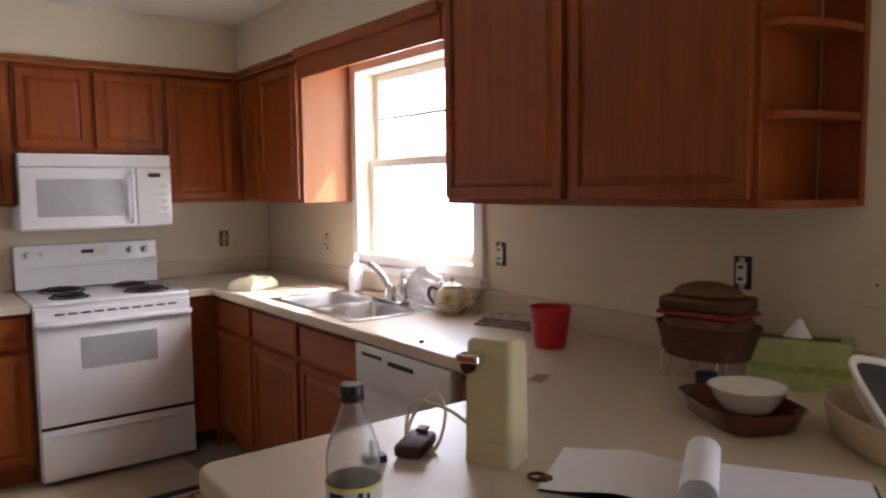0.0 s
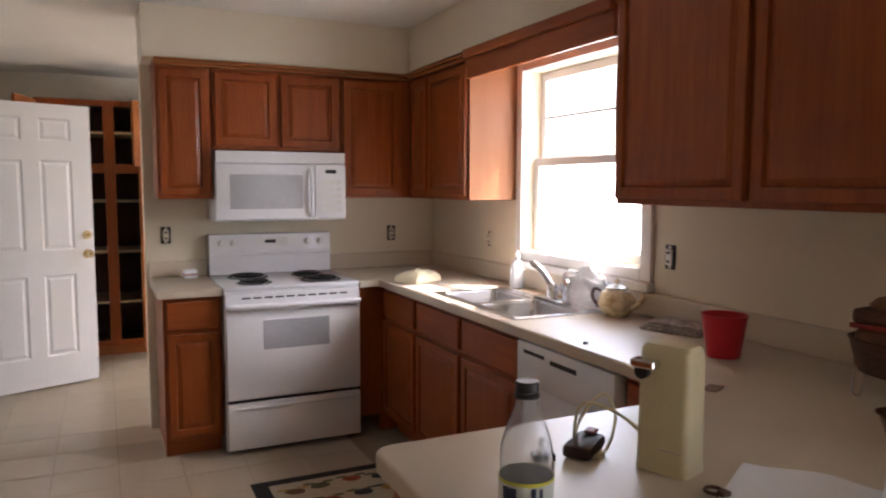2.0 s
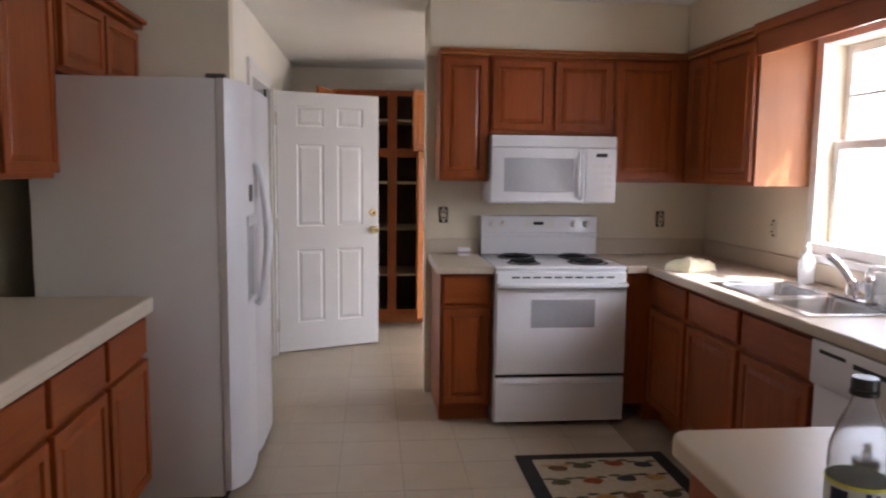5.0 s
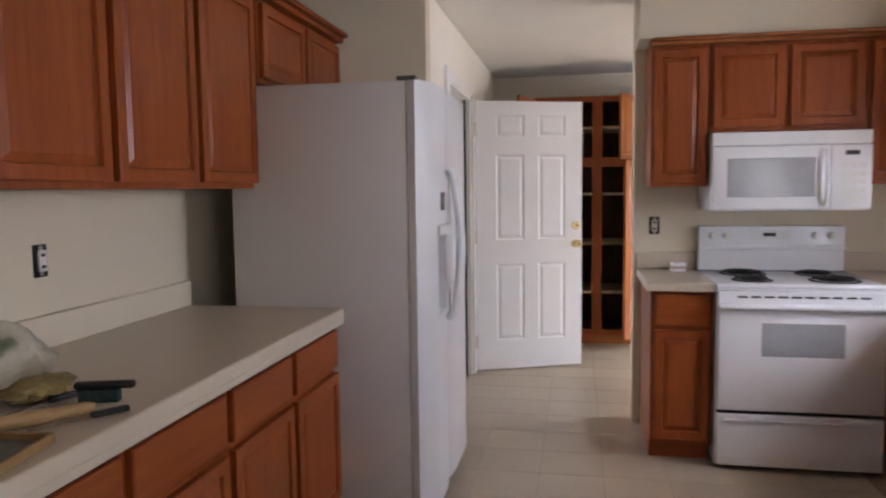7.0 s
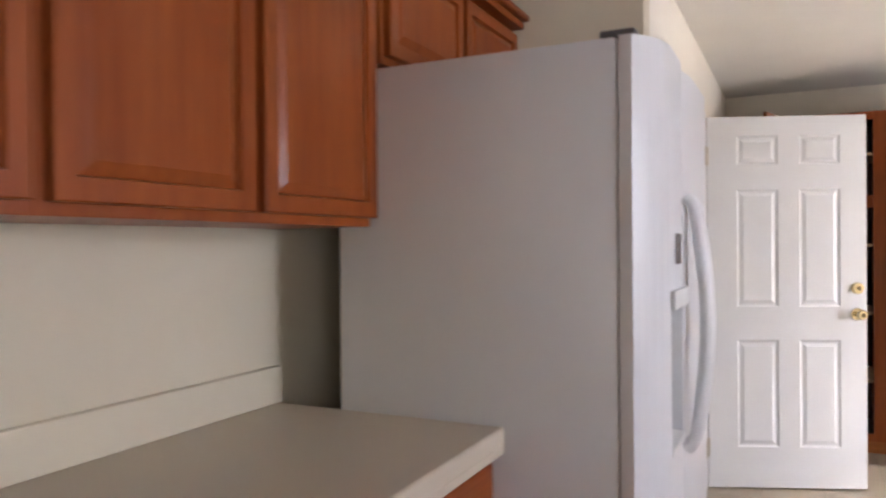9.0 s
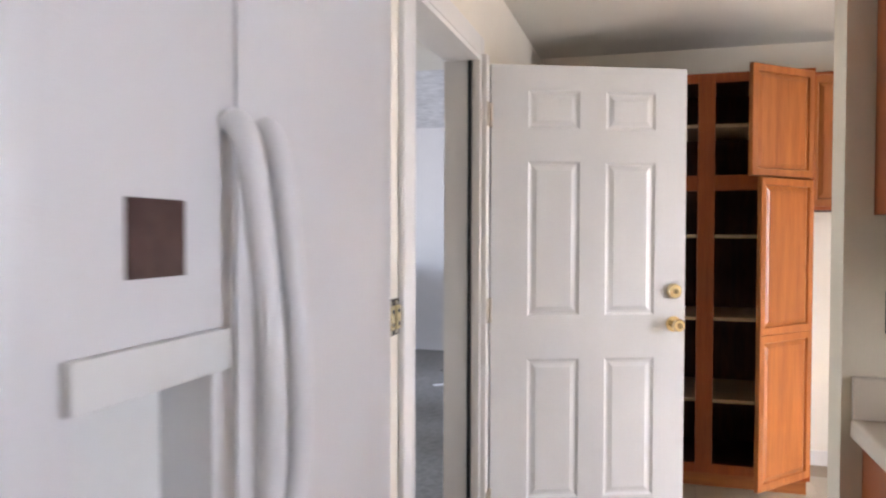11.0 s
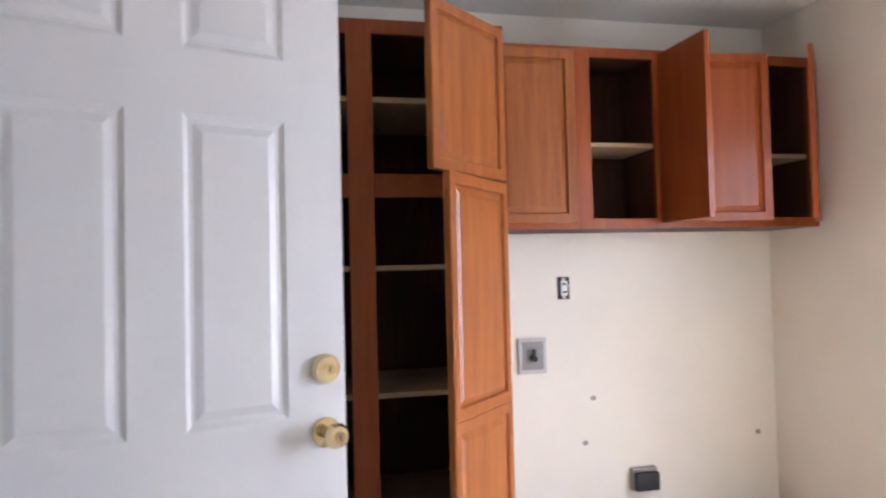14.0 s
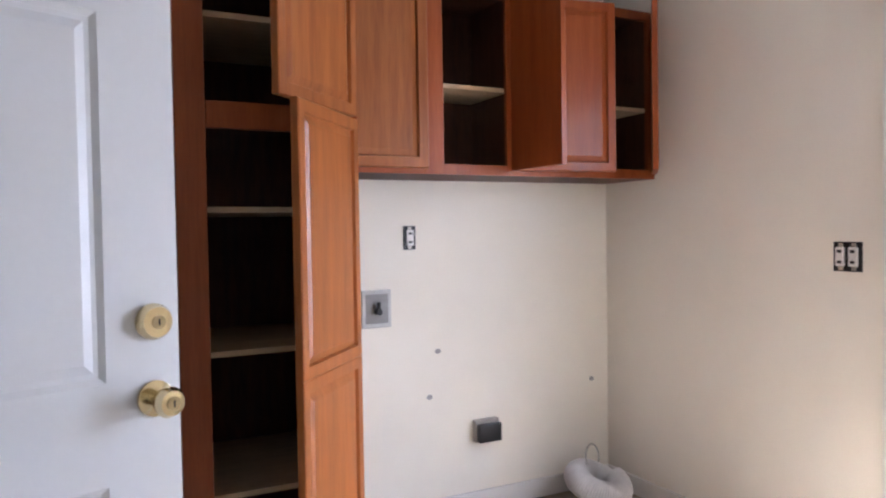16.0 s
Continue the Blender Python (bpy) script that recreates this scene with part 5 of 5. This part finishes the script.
for k in range(150):
    a = k / 150 * 2 * math.pi * 0.98
    r = 0.054 + 0.005 * (k % 2)
    c = Vector((0.098 * math.cos(a), 0.098 * math.sin(a), 0.03 * k / 150))
    rad = Vector((math.cos(a), math.sin(a), 0))
    rings.append([bm.verts.new(c + r * (math.cos(2 * math.pi * q / 14) * rad + math.sin(2 * math.pi * q / 14) * Vector((0, 0, 1)))) for q in range(14)])
for a, b in zip(rings, rings[1:]):
    for q in range(14):
        bm.faces.new((a[q], a[(q + 1) % 14], b[(q + 1) % 14], b[q]))
bm.faces.new(rings[0][::-1])
bm.faces.new(rings[-1])
part("duct", bm, material("white_vinyl", (0.70, 0.68, 0.66), 0.4, vary=0.08, scale=20), hs, smooth=True)
bm = bmesh.new()
tube(bm, [(0.04 + 0.055 * math.cos(k / 20 * 2 * math.pi), 0.09 + 0.03 * math.sin(k / 20 * 2 * math.pi), 0.085 + 0.05 * math.sin(k / 20 * 2 * math.pi)) for k in range(21)], 0.004, 6)
part("clamp", bm, STEEL, hs, smooth=True)

# ---- rug ----
rug = thing("rug", pose(-1.095, -1.70, 0.001), "cream kitchen rug with fruit motifs and black border", "rug")
bx("border", material("black_rug_border", (0.022, 0.02, 0.019), 0.95, vary=0.3, scale=60, fine=300, bump=0.6), rug, -0.385, 0.385, -0.6, 0.6, 0, 0.008, 0.003)
bx("field", material("cream_rug_pile", (0.50, 0.42, 0.30), 0.95, vary=0.14, scale=40, fine=320, bump=0.6), rug, -0.31, 0.31, -0.53, 0.53, 0.0082, 0.0105, 0.001)
fruits = [material("rug_" + nm, c, 0.95, vary=0.25, scale=50) for nm, c in (("rust", (0.30, 0.07, 0.03)), ("olive", (0.10, 0.10, 0.05)), ("brown", (0.16, 0.08, 0.04)), ("ochre", (0.42, 0.24, 0.07)), ("charcoal", (0.05, 0.05, 0.05)))]
k = 0
for i in range(4):
    for j in range(6):
        cx, cy = -0.225 + 0.15 * i + random.uniform(-0.02, 0.02), -0.44 + 0.175 * j + random.uniform(-0.025, 0.025)
        bm = bmesh.new()
        vs = [bm.verts.new((cx + (0.048 + 0.014 * noise.noise((a * 1.1, i, j))) * math.cos(a + j), cy + (0.034 + 0.012 * noise.noise((a * 1.3, j, i))) * math.sin(a + j), 0.0118)) for a in [2 * math.pi * q / 18 for q in range(18)]]
        bm.faces.new(vs)
        part("motif", bm, fruits[k % 5], rug)
        for s in (-1, 1):
            bm = bmesh.new()
            lp = [bm.verts.new((cx + 0.05 * s + 0.03 * math.cos(a), cy + 0.035 + 0.012 * math.sin(a), 0.0122)) for a in [2 * math.pi * q / 10 for q in range(10)]]
            bm.faces.new(lp)
            part("leaf_motif", bm, fruits[(k + 1) % 5 if k % 2 else 1], rug)
        k += 2 if j % 2 else 1

# ---- sunroom ----
ch = thing("garden_chair", pose(-5.37, 5.27, 0.0, 0, 0, -35), "white metal garden chair with dark green sling", "chair")
CW = material("white_tube_metal", (0.80, 0.80, 0.80), 0.35)
SL = material("dark_green_sling", (0.035, 0.06, 0.065), 0.8, vary=0.2, scale=60)
for s in (-1, 1):
    bm = bmesh.new()
    tube(bm, curve([(0.25 * s, 0.36, 0.0), (0.25 * s, 0.26, 0.40), (0.25 * s, 0.30, 0.75), (0.25 * s, 0.34, 1.02)], 5), 0.016, 8)
    part("back_leg", bm, CW, ch, smooth=True)
    bm = bmesh.new()
    tube(bm, curve([(0.25 * s, -0.32, 0.0), (0.25 * s, -0.28, 0.38), (0.25 * s, 0.26, 0.36)], 5), 0.016, 8)
    part("front_leg", bm, CW, ch, smooth=True)
bx("seat", SL, ch, -0.235, 0.235, -0.27, 0.26, 0.395, 0.41, 0.004)
o = bx("backrest", SL, ch, -0.235, 0.235, -0.008, 0.008, 0.0, 0.62, 0.004)
o.matrix_local = pose(0, 0.275, 0.41, -7)
bm = bmesh.new()
rod(bm, (-0.25, 0.342, 1.02), (0.25, 0.342, 1.02), 0.016)
part("top_rail", bm, CW, ch, smooth=True)
tbl = thing("side_table", pose(-5.55, 4.75, 0.0), "low pale table heaped with books", "table")
bx("tabletop", CW, tbl, -0.35, 0.35, -0.3, 0.3, 0.55, 0.58, 0.006)
for sx in (-0.31, 0.31):
    for sy in (-0.26, 0.26):
        bx("leg", CW, tbl, sx - 0.02, sx + 0.02, sy - 0.02, sy + 0.02, 0, 0.5495, 0.003)
z = 0.5805
for k in range(6):
    c = random.choice(((0.12, 0.07, 0.05), (0.35, 0.25, 0.14), (0.6, 0.58, 0.55), (0.06, 0.06, 0.07), (0.4, 0.3, 0.2)))
    h = random.uniform(0.018, 0.036)
    b = thing("book", pose(-5.36 + random.uniform(-0.03, 0.03), 4.8, z, 0, 0, random.uniform(-20, 20)), "worn hardback book in a table-top stack", "book", "book stack")
    bx("pages", PAPER, b, -0.105, 0.108, -0.075, 0.075, 0.003, h - 0.003)
    bm = bmesh.new()
    box(bm, -0.11, 0.11, -0.08, 0.08, 0, 0.0028)
    box(bm, -0.11, 0.11, -0.08, 0.08, h - 0.0028, h)
    box(bm, -0.113, -0.11, -0.08, 0.08, 0, h)
    part("cover", bm, material("book_cover", c, 0.6, vary=0.15), b)
    z += h + 0.0005
rb = thing("radio", pose(-5.72, 4.7, 0.5805, 0, 0, 20), "dark box-shaped radio on the table", "radio")
bx("case", material("dark_case", (0.05, 0.04, 0.04), 0.5, vary=0.3), rb, -0.10, 0.10, -0.06, 0.06, 0, 0.17, 0.008)
bx("grille", material("grey_grille", (0.12, 0.11, 0.10), 0.6, vary=0.4, scale=90), rb, -0.085, 0.085, -0.0625, -0.0605, 0.02, 0.12)
gb = thing("bin_bag", pose(-4.62, 3.25, 0.0), "full black plastic bin bag on the carpet", "bag")
bm = bmesh.new()
bmesh.ops.create_icosphere(bm, subdivisions=5, radius=1.0)
for v in bm.verts:
    n = 1 + 0.25 * noise.noise(v.co * 1.6) + 0.16 * abs(noise.noise(v.co * 4.2)) + 0.05 * noise.noise(v.co * 11)
    t = (v.co.z + 1) / 2
    w = 0.34 * (1 - 0.55 * t ** 2)
    v.co = Vector((v.co.x * w * n, v.co.y * w * n, max(0.0, 0.74 * t * (0.9 + 0.1 * n))))
part("bag", bm, material("black_film", (0.012, 0.012, 0.013), 0.4, vary=0.2), gb, smooth=True)
ck = thing("storage_bag", pose(-4.1, 2.55, 0.0), "olive canvas sack standing on the carpet", "bag")
bm = bmesh.new()
bmesh.ops.create_icosphere(bm, subdivisions=4, radius=1.0)
for v in bm.verts:
    n = 1 + 0.25 * noise.noise(v.co * 1.9 + Vector((3, 3, 3)))
    v.co = Vector((v.co.x * 0.20 * n, v.co.y * 0.2 * n, max(0.0, 0.19 + 0.19 * v.co.z * n)))
part("sack", bm, material("olive_canvas", (0.06, 0.06, 0.045), 0.9, vary=0.2, bump=0.4), ck, smooth=True)
for k, (x, y) in enumerate(((-4.55, 4.5), (-4.05, 4.2), (-4.2, 4.9), (-4.75, 4.95))):
    sc = thing("paper_scrap", pose(x, y, 0.0, 0, 0, 40 * k), "flat scrap lying on the grey carpet", "scrap", "carpet scraps")
    bx("scrap", PAPER if k == 1 else BLACK, sc, -0.06, 0.06, -0.03, 0.03, 0, 0.006, 0.002)
cl = thing("ceiling_light", pose(-5.2, 4.3, 2.519), "flush ceiling light with glass shade and brass rim", "light")
bm = bmesh.new()
lathe(bm, [(0.15, -0.001), (0.15, -0.02), (0.14, -0.024)], sides=28)
part("base", bm, BRASS, cl, smooth=True)
bm = bmesh.new()
lathe(bm, [(0.135, -0.0245), (0.12, -0.06), (0.07, -0.085), (0.01, -0.092)], sides=28)
part("shade", bm, CERAMIC, cl, smooth=True)
